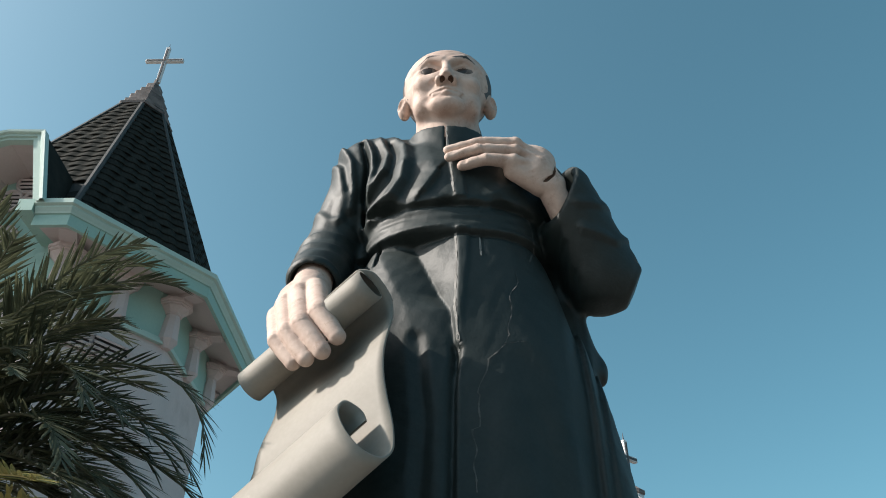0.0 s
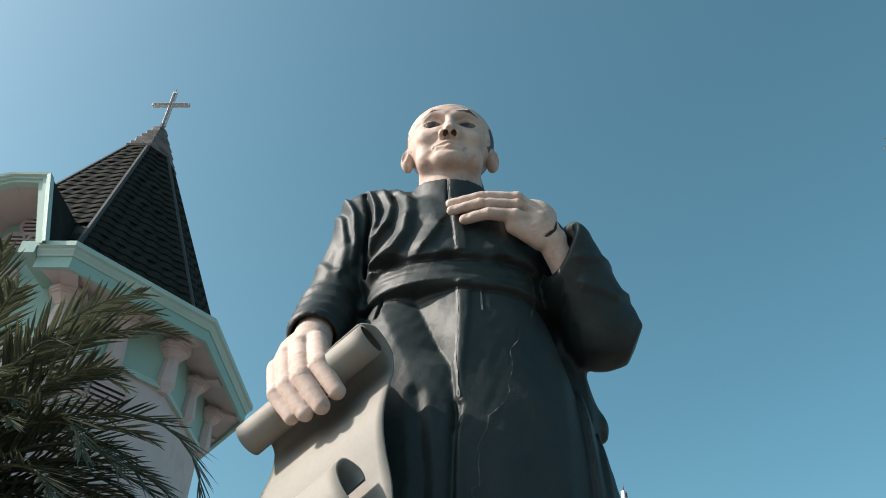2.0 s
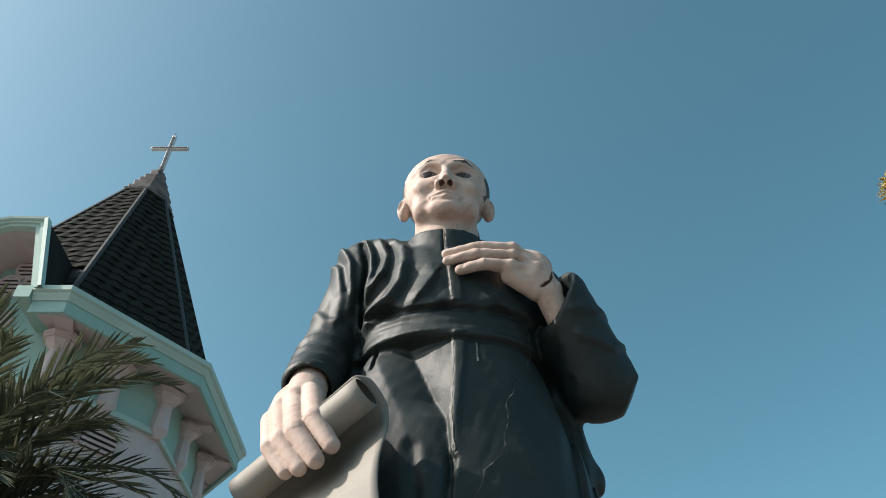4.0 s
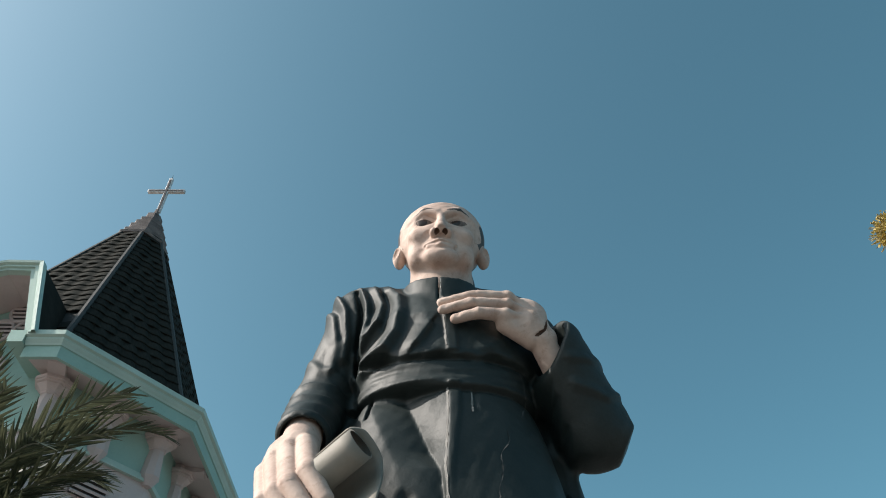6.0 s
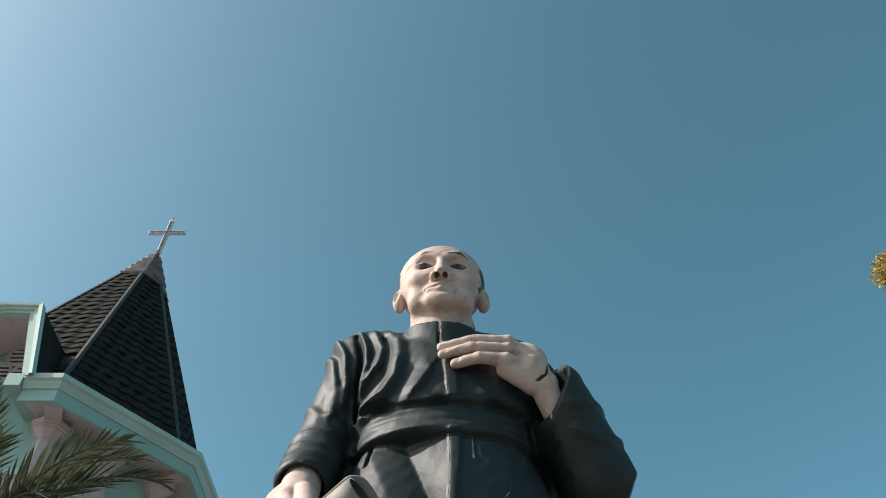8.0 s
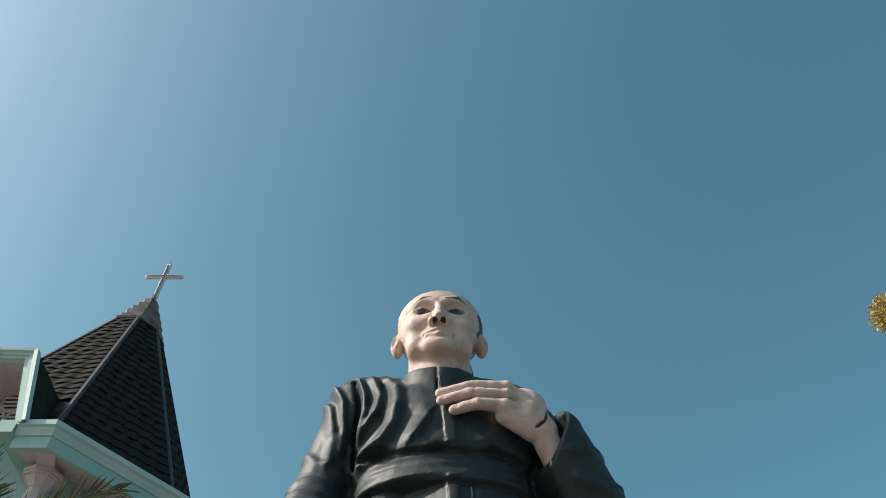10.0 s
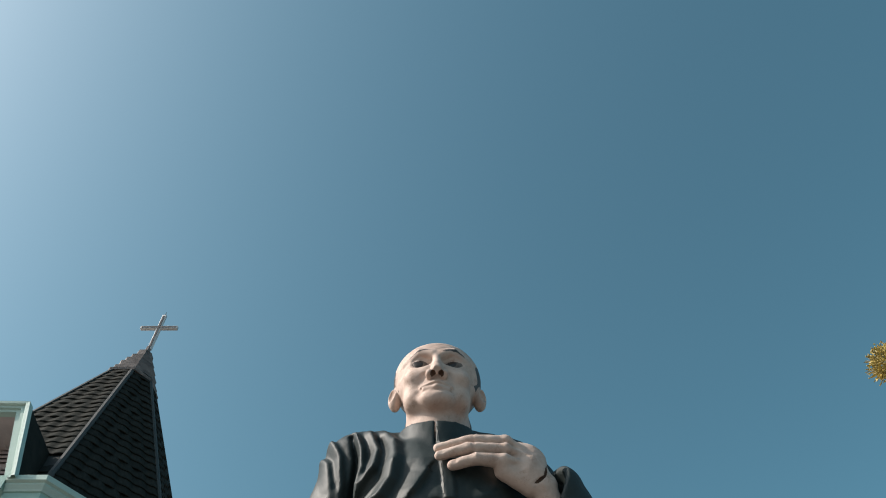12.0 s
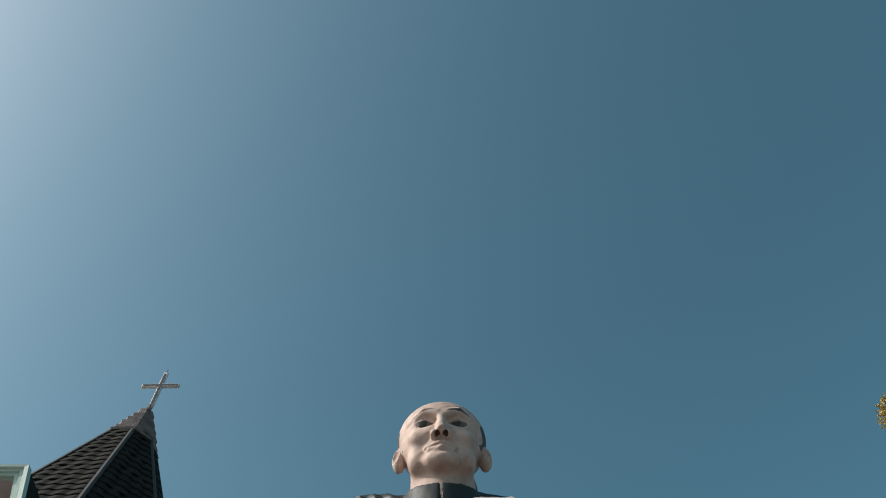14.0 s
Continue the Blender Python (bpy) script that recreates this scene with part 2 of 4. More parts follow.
roof.faces.new((lv[7], hole[0], hole[1], hv[7]))
roof.faces.new((hole[3], lv[0], hv[0], hole[2]))
roof.faces.new((hole[1], hole[2], hv[0], hv[7]))
spire = part("spire", roof, TILE_BASE, turret, "steep octagonal spire")
for i in range(8):
    bm = bmesh.new()
    a, b = low[i], high[i]
    out = Vector((a.x, a.y, 0)).normalized()
    side = Vector((-out.y, out.x, 0))
    loops = []
    for s in (0.0, 0.86):
        q = a.lerp(b, s) + out * 0.02
        w = 0.034
        loops.append([q - side * w - out * 0.03, q - side * w * 0.9 + out * 0.01, q + out * 0.022, q + side * w * 0.9 + out * 0.01, q + side * w - out * 0.03])
    rings(bm, loops, True, True)
    part("hip_cap", bm, HIP, spire, "plain metal hip capping")

# stepped cap and cross
bm = bmesh.new()
step = [(0.235, 10.12), (0.24, 10.16), (0.205, 10.17), (0.21, 10.28), (0.17, 10.30), (0.178, 10.44), (0.14, 10.46), (0.146, 10.58), (0.105, 10.60), (0.112, 10.72), (0.078, 10.74), (0.072, 10.90), (0.03, 10.92), (0.02, 11.1)]
rings(bm, [plan(k * 0.80, 0.0, z) for k, z in step])
part("stepped_cap", bm, CAP, turret, "weathered stepped concrete cap")


def cross(parent, base, height, span, arm, thick, turn=0.0):
    """A metal cross with a dark channel down the middle of its face, and a spike."""
    m = Matrix.Translation(base) @ Matrix.Rotation(turn, 4, "Z")
    for name, lo, hi in (("upright", (-thick, -thick * 0.8, 0), (thick, thick * 0.8, height)), ("crossbar", (-span / 2, -thick * 0.9, arm - thick), (span / 2, thick * 0.9, arm + thick))):
        bm = bmesh.new()
        box(bm, lo, hi)
        bmesh.ops.bevel(bm, geom=bm.edges[:], offset=thick * 0.2, segments=1, affect="EDGES")
        bmesh.ops.transform(bm, matrix=m, verts=bm.verts)
        part(name, bm, STEEL, parent, "weathered white metal bar")
    bm = bmesh.new()
    box(bm, (-thick * 0.45, -thick * 1.05, height * 0.03), (thick * 0.45, -thick * 0.7, height * 0.94))
    box(bm, (-span * 0.46, -thick * 1.05, arm - thick * 0.45), (-thick * 0.55, -thick * 0.7, arm + thick * 0.45))
    box(bm, (thick * 0.55, -thick * 1.05, arm - thick * 0.45), (span * 0.46, -thick * 0.7, arm + thick * 0.45))
    bmesh.ops.transform(bm, matrix=m, verts=bm.verts)
    part("channel", bm, CROSS_VENT_DARK, parent, "dark recessed channel")
    bm = bmesh.new()
    sweep(bm, [m @ Vector((0, 0, height - 0.02)), m @ Vector((0, 0, height + thick * 3.2))], [thick * 0.35, thick * 0.05], 6)
    part("spike", bm, CROSS_VENT_DARK, parent)


spire_cross = thing("cross", (CX, CY, 11.05), "weathered white metal cross on the spire", "cross")
cross(spire_cross, (0.02, 0, 0), 0.86, 0.62, 0.53, 0.033)

# tiles: those of the two sides in view one by one, the rest joined
def tile_mesh():
    bm = bmesh.new()
    rows = []
    for v, lift in ((0.0, 0.026), (0.012, 0.031), (0.27, 0.012)):
        row = []
        for k in range(7):
            u = k / 6 - 0.5
            wave = 0.008 * math.sin(2 * math.pi * u + 0.6)
            row.append((u * 1.02, v - 0.009 * math.cos(2 * math.pi * u) * (v < 0.1), lift + wave))
        rows.append(row)
    rows.insert(0, [(x, y + 0.006, z - 0.013) for x, y, z in rows[0]])
    rings(bm, rows, False, False)
    return mesh_of("tile", bm, TILE)


TILE_MESH = tile_mesh()
STEP = 0.155


def tile_spots(i):
    a, b, c, d = low[i], low[(i + 1) % 8], high[(i + 1) % 8], high[i]
    foot, top = (a + b) / 2, (c + d) / 2
    along, up = (b - a).normalized(), (top - foot).normalized()
    out = along.cross(up)
    if out.dot(Vector((foot.x, foot.y, 0))) < 0:
        out, along = -out, -along
    slope = (top - foot).length
    for r in range(int(slope * 0.87 / STEP)):
        s = r * STEP
        w = (b - a).length * (1 - (s + STEP * 0.5) / slope)
        n = max(1, round((w - 0.04) / 0.19))
        for k in range(n):
            x = (k + 0.5 - n / 2) * (w / n)
            spot = foot + up * s + along * x
            if i == 7 and abs(spot.x) < 0.52 and spot.z < 7.35:
                continue
            m = Matrix((along, up, out)).transposed().to_4x4()
            yield Matrix.Translation(foot + up * s + along * x + out * 0.004) @ m @ Matrix.Rotation(random.uniform(-0.012, 0.012), 4, "Z") @ Matrix.Diagonal((w / n * 0.97, 0.70, 1, 1))


far = bmesh.new()
for i in range(8):
    for m in tile_spots(i):
        if i in (0, 7):
            continue
        n0 = len(far.verts)
        far.from_mesh(TILE_MESH)
        far.verts.ensure_lookup_table()
        bmesh.ops.transform(far, matrix=m, verts=far.verts[n0:])
tagged(part("tiling", far, TILE, spire), kind="stuff")

# hooded gable on the front side
gable = thing("gable_hood", (CX, CY, 0), "mint-trimmed projecting gable hood with louvred vent", "gable")
FRONT = -HY
shape = [(0.665, 6.56), (0.395, 7.52), (0.0, 7.53), (-0.42, 7.42), (-0.66, 6.56)]


def hood(inset, y):
    r = []
    for x, z in shape:
        shift = 0.0 if abs(x) < 0.1 else math.copysign(inset, x)
        r.append(Vector((x - shift, y, 6.56 if z < 6.6 else z - inset * 0.75)))
    return r


bm = bmesh.new()
rings(bm, [hood(0.14, FRONT + 0.10), hood(0.125, FRONT + 0.05), hood(0.125, FRONT + 0.01), hood(0.085, FRONT + 0.01), hood(0.08, FRONT - 0.015), hood(0.05, FRONT - 0.015), hood(0.035, FRONT - 0.045), hood(0.0, FRONT - 0.05), hood(0.0, FRONT + 0.04)], False, False)
part("hood_trim", bm, MINT_TRIM, gable, "pale mint stepped moulding")
bm = bmesh.new()
rings(bm, [hood(0.14, FRONT + 0.08), hood(0.16, -WALL * HY + 0.02)], False, False)
part("hood_soffit", bm, PINK, gable, "pale pink plastered reveal")
bm = bmesh.new()
rings(bm, [hood(0.012, FRONT + 0.02), hood(0.03, -1.2)], False, False)
part("hood_roof", bm, TILE, gable, "dark sheet roof of the hood")
bm = bmesh.new()
bm.faces.new([bm.verts.new((x, -WALL * HY - 0.004, z)) for x, z in ((-0.60, 6.6), (0.50, 6.6), (0.36, 7.46), (-0.42, 7.4))])
part("hood_wall", bm, MINT, gable, "mint-green wall behind the vent")
for x0, x1 in ((0.40, 0.565), (-0.63, -0.46)):
    bm = bmesh.new()
    rings(bm, [[Vector((x0, y, 6.30 + d)), Vector((x1, y, 6.30 + d)), Vector((x1, y, 6.598)), Vector((x0, y, 6.598))] for y, d in ((FRONT + 0.004, 0.155), (-WALL * HY + 0.01, 0.155))])
    part("hood_sill", bm, MINT, gable, "pale mint block under the hood")
VY = -WALL * HY - 0.03
for x, z in ((0.02, 7.31), (-0.125, 7.055), (0.145, 7.045)):
    bm = bmesh.new()
    sweep(bm, [(x + 0.13 * math.cos(a), VY, z + 0.14 * math.sin(a)) for a in (2 * math.pi * k / 28 for k in range(29))], 0.02, 8, False)
    part("vent_ring", bm, PINK, gable, "pale pink ring of the vent", True)
    for k in (-2, -1, 0, 1, 2):
        dz = 0.055 * k
        hw = 0.13 * math.sqrt(max(0.01, 1 - (dz / 0.14) ** 2))
        bm = bmesh.new()
        box(bm, (-hw, -0.02, -0.012), (hw, 0.02, 0.012), Matrix.Translation((x, VY + 0.01, z + dz)) @ Matrix.Rotation(0.5, 4, "X"))
        part("slat", bm, PINK, gable)
    # flat dark disc whose colour stands for the shade between the slats
    bm = bmesh.new()
    bmesh.ops.create_circle(bm, cap_ends=True, segments=24, radius=0.13, matrix=Matrix.Translation((x, VY + 0.02, z)) @ Matrix.Rotation(math.pi / 2, 4, "X"))
    part("vent_shade", bm, CROSS_VENT_DARK, gable, "flat dark disc as the shade behind the slats")

plaque = thing("wall_plaque", (CX - 0.14, CY - WALL * HY, 6.6), "blank pale pink plaque with clipped corners", "plaque")
bm = bmesh.new()
o = [(0.24, 0.05), (0.18, 0.11), (-0.18, 0.11), (-0.24, 0.05), (-0.24, -0.05), (-0.18, -0.11), (0.18, -0.11), (0.24, -0.05)]
rings(bm, [[Vector((x * k, y, z * k)) for x, z in o] for k, y in ((1, 0.01), (1, -0.035), (0.93, -0.045), (0.9, -0.035))])
part("slab", bm, PINK, plaque)

# louvred slots in the lower wall
for s in (0.22, 0.55):
    a, b = ring[0], ring[1]
    d = (b - a).normalized()
    nrm = Vector((d.y, -d.x, 0))
    m = Matrix((d, -nrm, Vector((0, 0, 1)))).transposed().to_4x4()
    vent = thing("wall_vent", Vector((CX, CY, 0)) + a.lerp(b, s) + Vector((0, 0, 5.5)), "louvred vent slot in the pink wall", "vent", "wall vents")
    vent.matrix_basis = Matrix.Translation(vent.location) @ m
    # shallow box set on the wall, coloured dark as the slot's inner shade
    bm = bmesh.new()
    box(bm, (-0.19, -0.012, -0.10), (0.19, 0.02, 0.12))
    part("slot_shade", bm, CROSS_VENT_DARK, vent, "flat dark panel as the slot's shade")
    for k in range(4):
        bm = bmesh.new()
        box(bm, (-0.2, -0.03, -0.012), (0.2, 0.03, 0.012), Matrix.Translation((0, -0.03, -0.08 + k * 0.06)) @ Matrix.Rotation(0.6, 4, "X"))
        part("louvre", bm, PINK, vent)

# ---- second pinnacle with its cross, beyond the statue ----
pinnacle = thing("pinnacle", (3.22, 14.0, 0), "slim pale church pinnacle with dark moulded cap", "pinnacle")
for name, prof, mat in (("shaft", [(0.26, 0), (0.26, 6.05), (0.24, 6.06), (0.24, 6.14)], MINT_TRIM), ("band", [(0.25, 6.14), (0.28, 6.17), (0.28, 6.24), (0.22, 6.26), (0.21, 6.34)], STEEL), ("cap", [(0.21, 6.34), (0.24, 6.36), (0.24, 6.42), (0.18, 6.46), (0.10, 6.52), (0.03, 6.54)], CAP)):
    bm = bmesh.new()
    turned(bm, prof, 8, math.pi / 8)
    part(name, bm, mat, pinnacle)
pin_cross = thing("cross", (3.21, 14.0, 6.53), "weathered white metal cross on a pinnacle", "cross")
cross(pin_cross, (0, 0, 0), 0.88, 0.56, 0.54, 0.05, radians(40))


# ---- statue: one mesh, carved from rounded forms ----
def carve(fn, lo, hi, h):
    """The skin of the solid fn < 0 inside a box: its points and four-sided faces."""
    ax = [np.arange(a, b + h, h, dtype=np.float32) for a, b in zip(lo, hi)]
    gx, gy, gz = np.meshgrid(*ax, indexing="ij", sparse=True)
    v = fn(gx, gy, gz).astype(np.float32)
    inside = v < 0
    n = np.array(v.shape) - 1
    total = np.zeros((*n, 3), np.float32)
    count = np.zeros(n, np.float32)
    cells = lambda o: tuple(slice(a, a + m) for a, m in zip(o, n))
    corner = [(i, j, k) for i in (0, 1) for j in (0, 1) for k in (0, 1)]
    for a in corner:
        for axis in range(3):
            if a[axis]:
                continue
            b = list(a)
            b[axis] = 1
            va, vb = v[cells(a)], v[cells(b)]
            hit = inside[cells(a)] != inside[cells(b)]
            t = np.where(hit, va / np.where(hit, va - vb, 1), 0)
            for c in range(3):
                total[..., c] += np.where(hit, a[c] + (t if c == axis else 0), 0)
            count += hit
    use = count > 0
    index = np.full(n, -1, np.int64)
    index[use] = np.arange(use.sum())
    pts = (np.argwhere(use) + total[use] / count[use][:, None]) * h + np.array(lo)
    quads = []
    for axis in range(3):
        o1, o2 = [k for k in range(3) if k != axis]
        s0 = [slice(1, -1)] * 3
        s0[axis] = slice(0, -1)
        s1 = list(s0)
        s1[axis] = slice(1, None)
        ia, ib = inside[tuple(s0)], inside[tuple(s1)]
        for flip, sel in ((False, ia & ~ib), (True, ib & ~ia)):
            p = np.argwhere(sel)
            if not len(p):
                continue
            p[:, o1] += 1
            p[:, o2] += 1
            q = []
            for d1, d2 in ((-1, -1), (0, -1), (0, 0), (-1, 0)):
                w = p.copy()
                w[:, o1] += d1
                w[:, o2] += d2
                q.append(index[w[:, 0], w[:, 1], w[:, 2]])
            q = np.stack(q, 1)
            if flip != (axis == 1):
                q = q[:, ::-1]
            quads.append(q)
    return pts, np.concatenate(quads)


def smin(a, b, k):
    h = np.clip(0.5 + 0.5 * (b - a) / k, 0, 1)
    return b * (1 - h) + a * h - k * h * (1 - h)


def ball(x, y, z, c, r):
    """An ellipsoid."""
    px, py, pz = (x - c[0]) / r[0], (y - c[1]) / r[1], (z - c[2]) / r[2]
    k0 = np.sqrt(px * px + py * py + pz * pz)
    k1 = np.sqrt((px / r[0]) ** 2 + (py / r[1]) ** 2 + (pz / r[2]) ** 2) + 1e-6
    return k0 * (k0 - 1) / k1


def limb(x, y, z, a, b, ra, rb):
    """A rounded cone from a to b, and how far along it each point lies."""
    d = [q - p for p, q in zip(a, b)]
    t = np.clip(((x - a[0]) * d[0] + (y - a[1]) * d[1] + (z - a[2]) * d[2]) / (d[0] ** 2 + d[1] ** 2 + d[2] ** 2), 0, 1)
    return np.sqrt((x - a[0] - t * d[0]) ** 2 + (y - a[1] - t * d[1]) ** 2 + (z - a[2] - t * d[2]) ** 2) - (ra + (rb - ra) * t), t


AX, AY = 0.06, 3.40
LEVEL = (1.70, 2.3, 2.8, 3.3, 3.7, 3.92, 4.1, 4.35, 4.55, 4.66, 4.74, 4.80, 4.9)
WIDE = (0.90, 0.84, 0.77, 0.67, 0.54, 0.445, 0.445, 0.50, 0.54, 0.55, 0.50, 0.34, 0.10)
DEEP = (0.60, 0.53, 0.48, 0.44, 0.39, 0.345, 0.34, 0.36, 0.30, 0.215, 0.16, 0.10, 0.04)
MIDY = (3.45, 3.43, 3.42, 3.40, 3.38, 3.36, 3.36, 3.36, 3.38, 3.38, 3.38, 3.38, 3.38)


def trunk(x, y, z):
    rx, ry, cy = np.interp(z, LEVEL, WIDE), np.interp(z, LEVEL, DEEP), np.interp(z, LEVEL, MIDY)
    px, py = (x - AX) / rx, (y - cy) / ry
    r = np.sqrt(px * px + py * py) + 1e-6
    d = (r - 1) / np.sqrt((px / r / rx) ** 2 + (py / r / ry) ** 2)
    return d * 0.93, np.arctan2(px, -py)


def fold(x, z, pts, left, right, sharp=1.0):
    """One on a line in the front view, falling to nothing at its two flanks, each with a width of its own."""
    best = side = None
    for (ax, az), (bx, bz) in zip(pts, pts[1:]):
        dx, dz = bx - ax, bz - az
        t = np.clip(((x - ax) * dx + (z - az) * dz) / (dx * dx + dz * dz), 0, 1)
        ex, ez = x - ax - t * dx, z - az - t * dz
        q = ex * ex + ez * ez
        turn = dx * ez - dz * ex
        if best is None:
            best, side = q, turn
        else:
            nearer = q < best
            best, side = np.where(nearer, q, best), np.where(nearer, turn, side)
    h = np.clip(1 - np.sqrt(best) / np.where(side < 0, left, right), 0, 1)
    return sharp * h + (1 - sharp) * h * h * (3 - 2 * h)


def smax(a, b, k):
    return -smin(-a, -b, k)


# ridges of the cloth: line, widths of the two flanks, height
RIDGES = (
    (((-0.63, 4.60), (-0.565, 4.50), (-0.520, 4.30), (-0.53, 4.16)), 0.060, 0.036, 0.024),
    (((-0.56, 4.66), (-0.495, 4.52), (-0.470, 4.34), (-0.48, 4.22)), 0.045, 0.032, 0.030),
    (((-0.43, 4.69), (-0.376, 4.54), (-0.369, 4.41), (-0.395, 4.30)), 0.034, 0.036, 0.032),
    (((-0.34, 4.70), (-0.285, 4.50), (-0.301, 4.36), (-0.395, 4.25)), 0.050, 0.034, 0.036),
    (((-0.27, 4.72), (-0.201, 4.55), (-0.186, 4.40), (-0.205, 4.24), (-0.26, 4.15), (-0.376, 4.10)), 0.066, 0.060, 0.044),
    (((-0.05, 4.62), (-0.075, 4.50), (-0.04, 4.36)), 0.10, 0.07, 0.012),
    (((-0.02, 4.26), (-0.085, 4.145)), 0.10, 0.028, 0.032),
    (((0.36, 4.20), (0.26, 4.13)), 0.06, 0.04, 0.014))
FURROWS = (
    (((-0.44, 4.68), (-0.402, 4.50), (-0.412, 4.32), (-0.40, 4.12)), 0.026, 0.022, 0.044),
    (((-0.28, 4.62), (-0.232, 4.46), (-0.268, 4.29), (-0.385, 4.19)), 0.030, 0.022, 0.014),
    (((-0.300, 3.92), (-0.318, 3.80)), 0.016, 0.010, 0.026),
    (((0.195, 3.90), (0.203, 3.78)), 0.010, 0.022, 0.010),
    (((0.60, 3.92), (0.625, 3.56), (0.64, 3.10), (0.63, 2.45)), 0.09, 0.03, 0.030),
    (((0.655, 3.80), (0.70, 3.45), (0.71, 3.10), (0.70, 2.6)), 0.04, 0.02, 0.018),
    (((0.082, 3.24), (0.062, 3.11), (0.056, 3.01), (0.046, 2.45)), 0.045, 0.018, 0.030),
    (((-0.10, 3.30), (-0.06, 2.9), (-0.08, 2.45)), 0.06, 0.05, 0.018),
    (((0.40, 3.15), (0.44, 2.8), (0.43, 2.45)), 0.14, 0.10, 0.012))


def robe(x, y, z):
    d, th = trunk(x, y, z)
    d = smin(d, ball(x, y, z, (-0.27, 3.37, 4.665), (0.25, 0.15, 0.115)), 0.05)
    d = smin(d, ball(x, y, z, (-0.47, 3.47, 3.86), (0.13, 0.16, 0.30)), 0.06)
    front = np.clip((3.5 - y) / 0.15, 0, 1)
    # long folds of the skirt, deeper towards the hem
    down = np.clip((3.75 - z) / 1.6, 0, 1)
    d += down * (0.011 * np.sin(th * 9 + 0.6 * np.sin(z * 3)) + 0.006 * np.sin(th * 17 + 1.7 * np.sin(z * 2.2)))
    # the deep pleat beside the front seam: a slow fall to its bottom, then a steep wall up to the seam
    low_x = np.interp(z, (3.16, 3.435, 3.885), (0.075, 0.045, -0.135))
    seam_x = np.interp(z, (3.16, 3.45, 3.70, 3.90), (0.082, 0.062, 0.070, 0.068))
    fall = np.where(x < low_x, np.clip(1 - (low_x - x) / 0.19, 0, 1) ** 1.15, np.clip((seam_x - x) / np.maximum(seam_x - low_x, 0.012), 0, 1))
    d += front * 0.082 * fall * np.clip((z - 3.10) / 0.15, 0, 1) * np.clip((3.93 - z) / 0.05, 0, 1) * np.clip((seam_x - low_x) / 0.07, 0.35, 1)
    band_x = np.interp(z, (3.435, 3.77, 3.9), (0.108, 0.141, 0.141))
    d -= front * 0.013 * np.clip((x - seam_x) / 0.014, 0, 1) * np.clip((band_x - x) / 0.014, 0, 1) * np.clip((z - 3.30) / 0.2, 0, 1) * (z < 3.93)
    # sash, lower in the middle, with flat wraps and a sharp lower edge
    sag = z - 0.16 * np.clip(np.abs(x - 0.06) - 0.05, 0, 0.5) ** 1.4
    band = np.clip((0.084 - np.abs(sag - 3.978)) / 0.016, 0, 1)
    wraps = 0.004 * np.abs(np.sin(sag * 34 + th * 1.2)) + 0.002 * np.sin(sag * 120 - th * 4)
    d += 0.008 * np.exp(-((sag - 3.99) / 0.11) ** 2)
    d -= band * (0.022 + wraps)
    d += 0.014 * np.exp(-((sag - 3.886) / 0.010) ** 2)
    # blouse that bags over the sash
    over = sag - 4.075 - 0.010 * np.sin(x * 21 + 1) - 0.006 * np.sin(x * 47)
    d -= np.where(over > 0, 0.050 * np.exp(-np.clip(over - 0.03, 0, 1) / 0.16), 0.050 * np.clip(1 + over / 0.03, 0, 1)) * np.clip((3.62 - y) / 0.2, 0, 1) * np.clip(over / 0.02 + 1, 0, 1)
    # button strip
    strip_x = np.interp(z, (4.10, 4.336, 4.54, 4.7), (0.060, 0.040, 0.030, 0.028))
    d -= front * 0.012 * np.clip((x - strip_x) / 0.014, 0, 1) * np.clip((strip_x + 0.075 - x) / 0.014, 0, 1) * ((z > 4.08) & (z < 4.72))
    # arm that holds the scroll
    a1, t1 = limb(x, y, z, (-0.42, 3.36, 4.58), (-0.585, 3.40, 4.06), 0.180, 0.150)
    a2, t2 = limb(x, y, z, (-0.585, 3.40, 4.06), (-0.600, 3.10, 3.68), 0.145, 0.128)
    arm = smin(a1, a2, 0.05)
    for pts, up_w, low_w, k in ((((-0.80, 3.97), (-0.66, 4.05), (-0.50, 4.04)), 0.06, 0.022, 0.022), (((-0.80, 3.90), (-0.62, 3.905), (-0.50, 3.91)), 0.075, 0.016, 0.018), (((-0.80, 3.79), (-0.66, 3.80), (-0.50, 3.82)), 0.07, 0.05, 0.010), (((-0.72, 4.30), (-0.60, 4.16), (-0.48, 4.12)), 0.07, 0.035, 0.013)):
        arm -= k * fold(x, z, pts, up_w, low_w, 0.5)
    cut = 0.63 * (z - 3.66) + 0.45 * (y - 3.08)
    rim = np.clip(1 - np.abs(cut - 0.005) / 0.018, 0, 1)
    arm = smax(arm - 0.006 * rim, -cut - 0.02, 0.012)
    arm = smax(arm, -np.maximum(limb(x, y, z, (-0.600, 3.04, 3.60), (-0.595, 3.16, 3.76), 0.105, 0.105)[0], cut - 0.03), 0.012)
    # arm across the chest: a full sleeve with a blunt, cornered elbow and an open cuff
    b1, s1 = limb(x, y, z, (0.50, 3.36, 4.42), (0.80, 3.37, 3.88), 0.20, 0.185)
    b2, s2 = limb(x, y, z, (0.815, 3.35, 3.86), (0.615, 3.14, 4.225), 0.19, 0.170)
    brm = smin(smin(b1, ball(x, y, z, (0.675, 3.36, 4.20), (0.225, 0.2, 0.25)), 0.06), b2, 0.07)
    brm = smin(brm, limb(x, y, z, (0.82, 3.35, 3.85), (0.96, 3.34, 3.80), 0.17, 0.10)[0], 0.05)
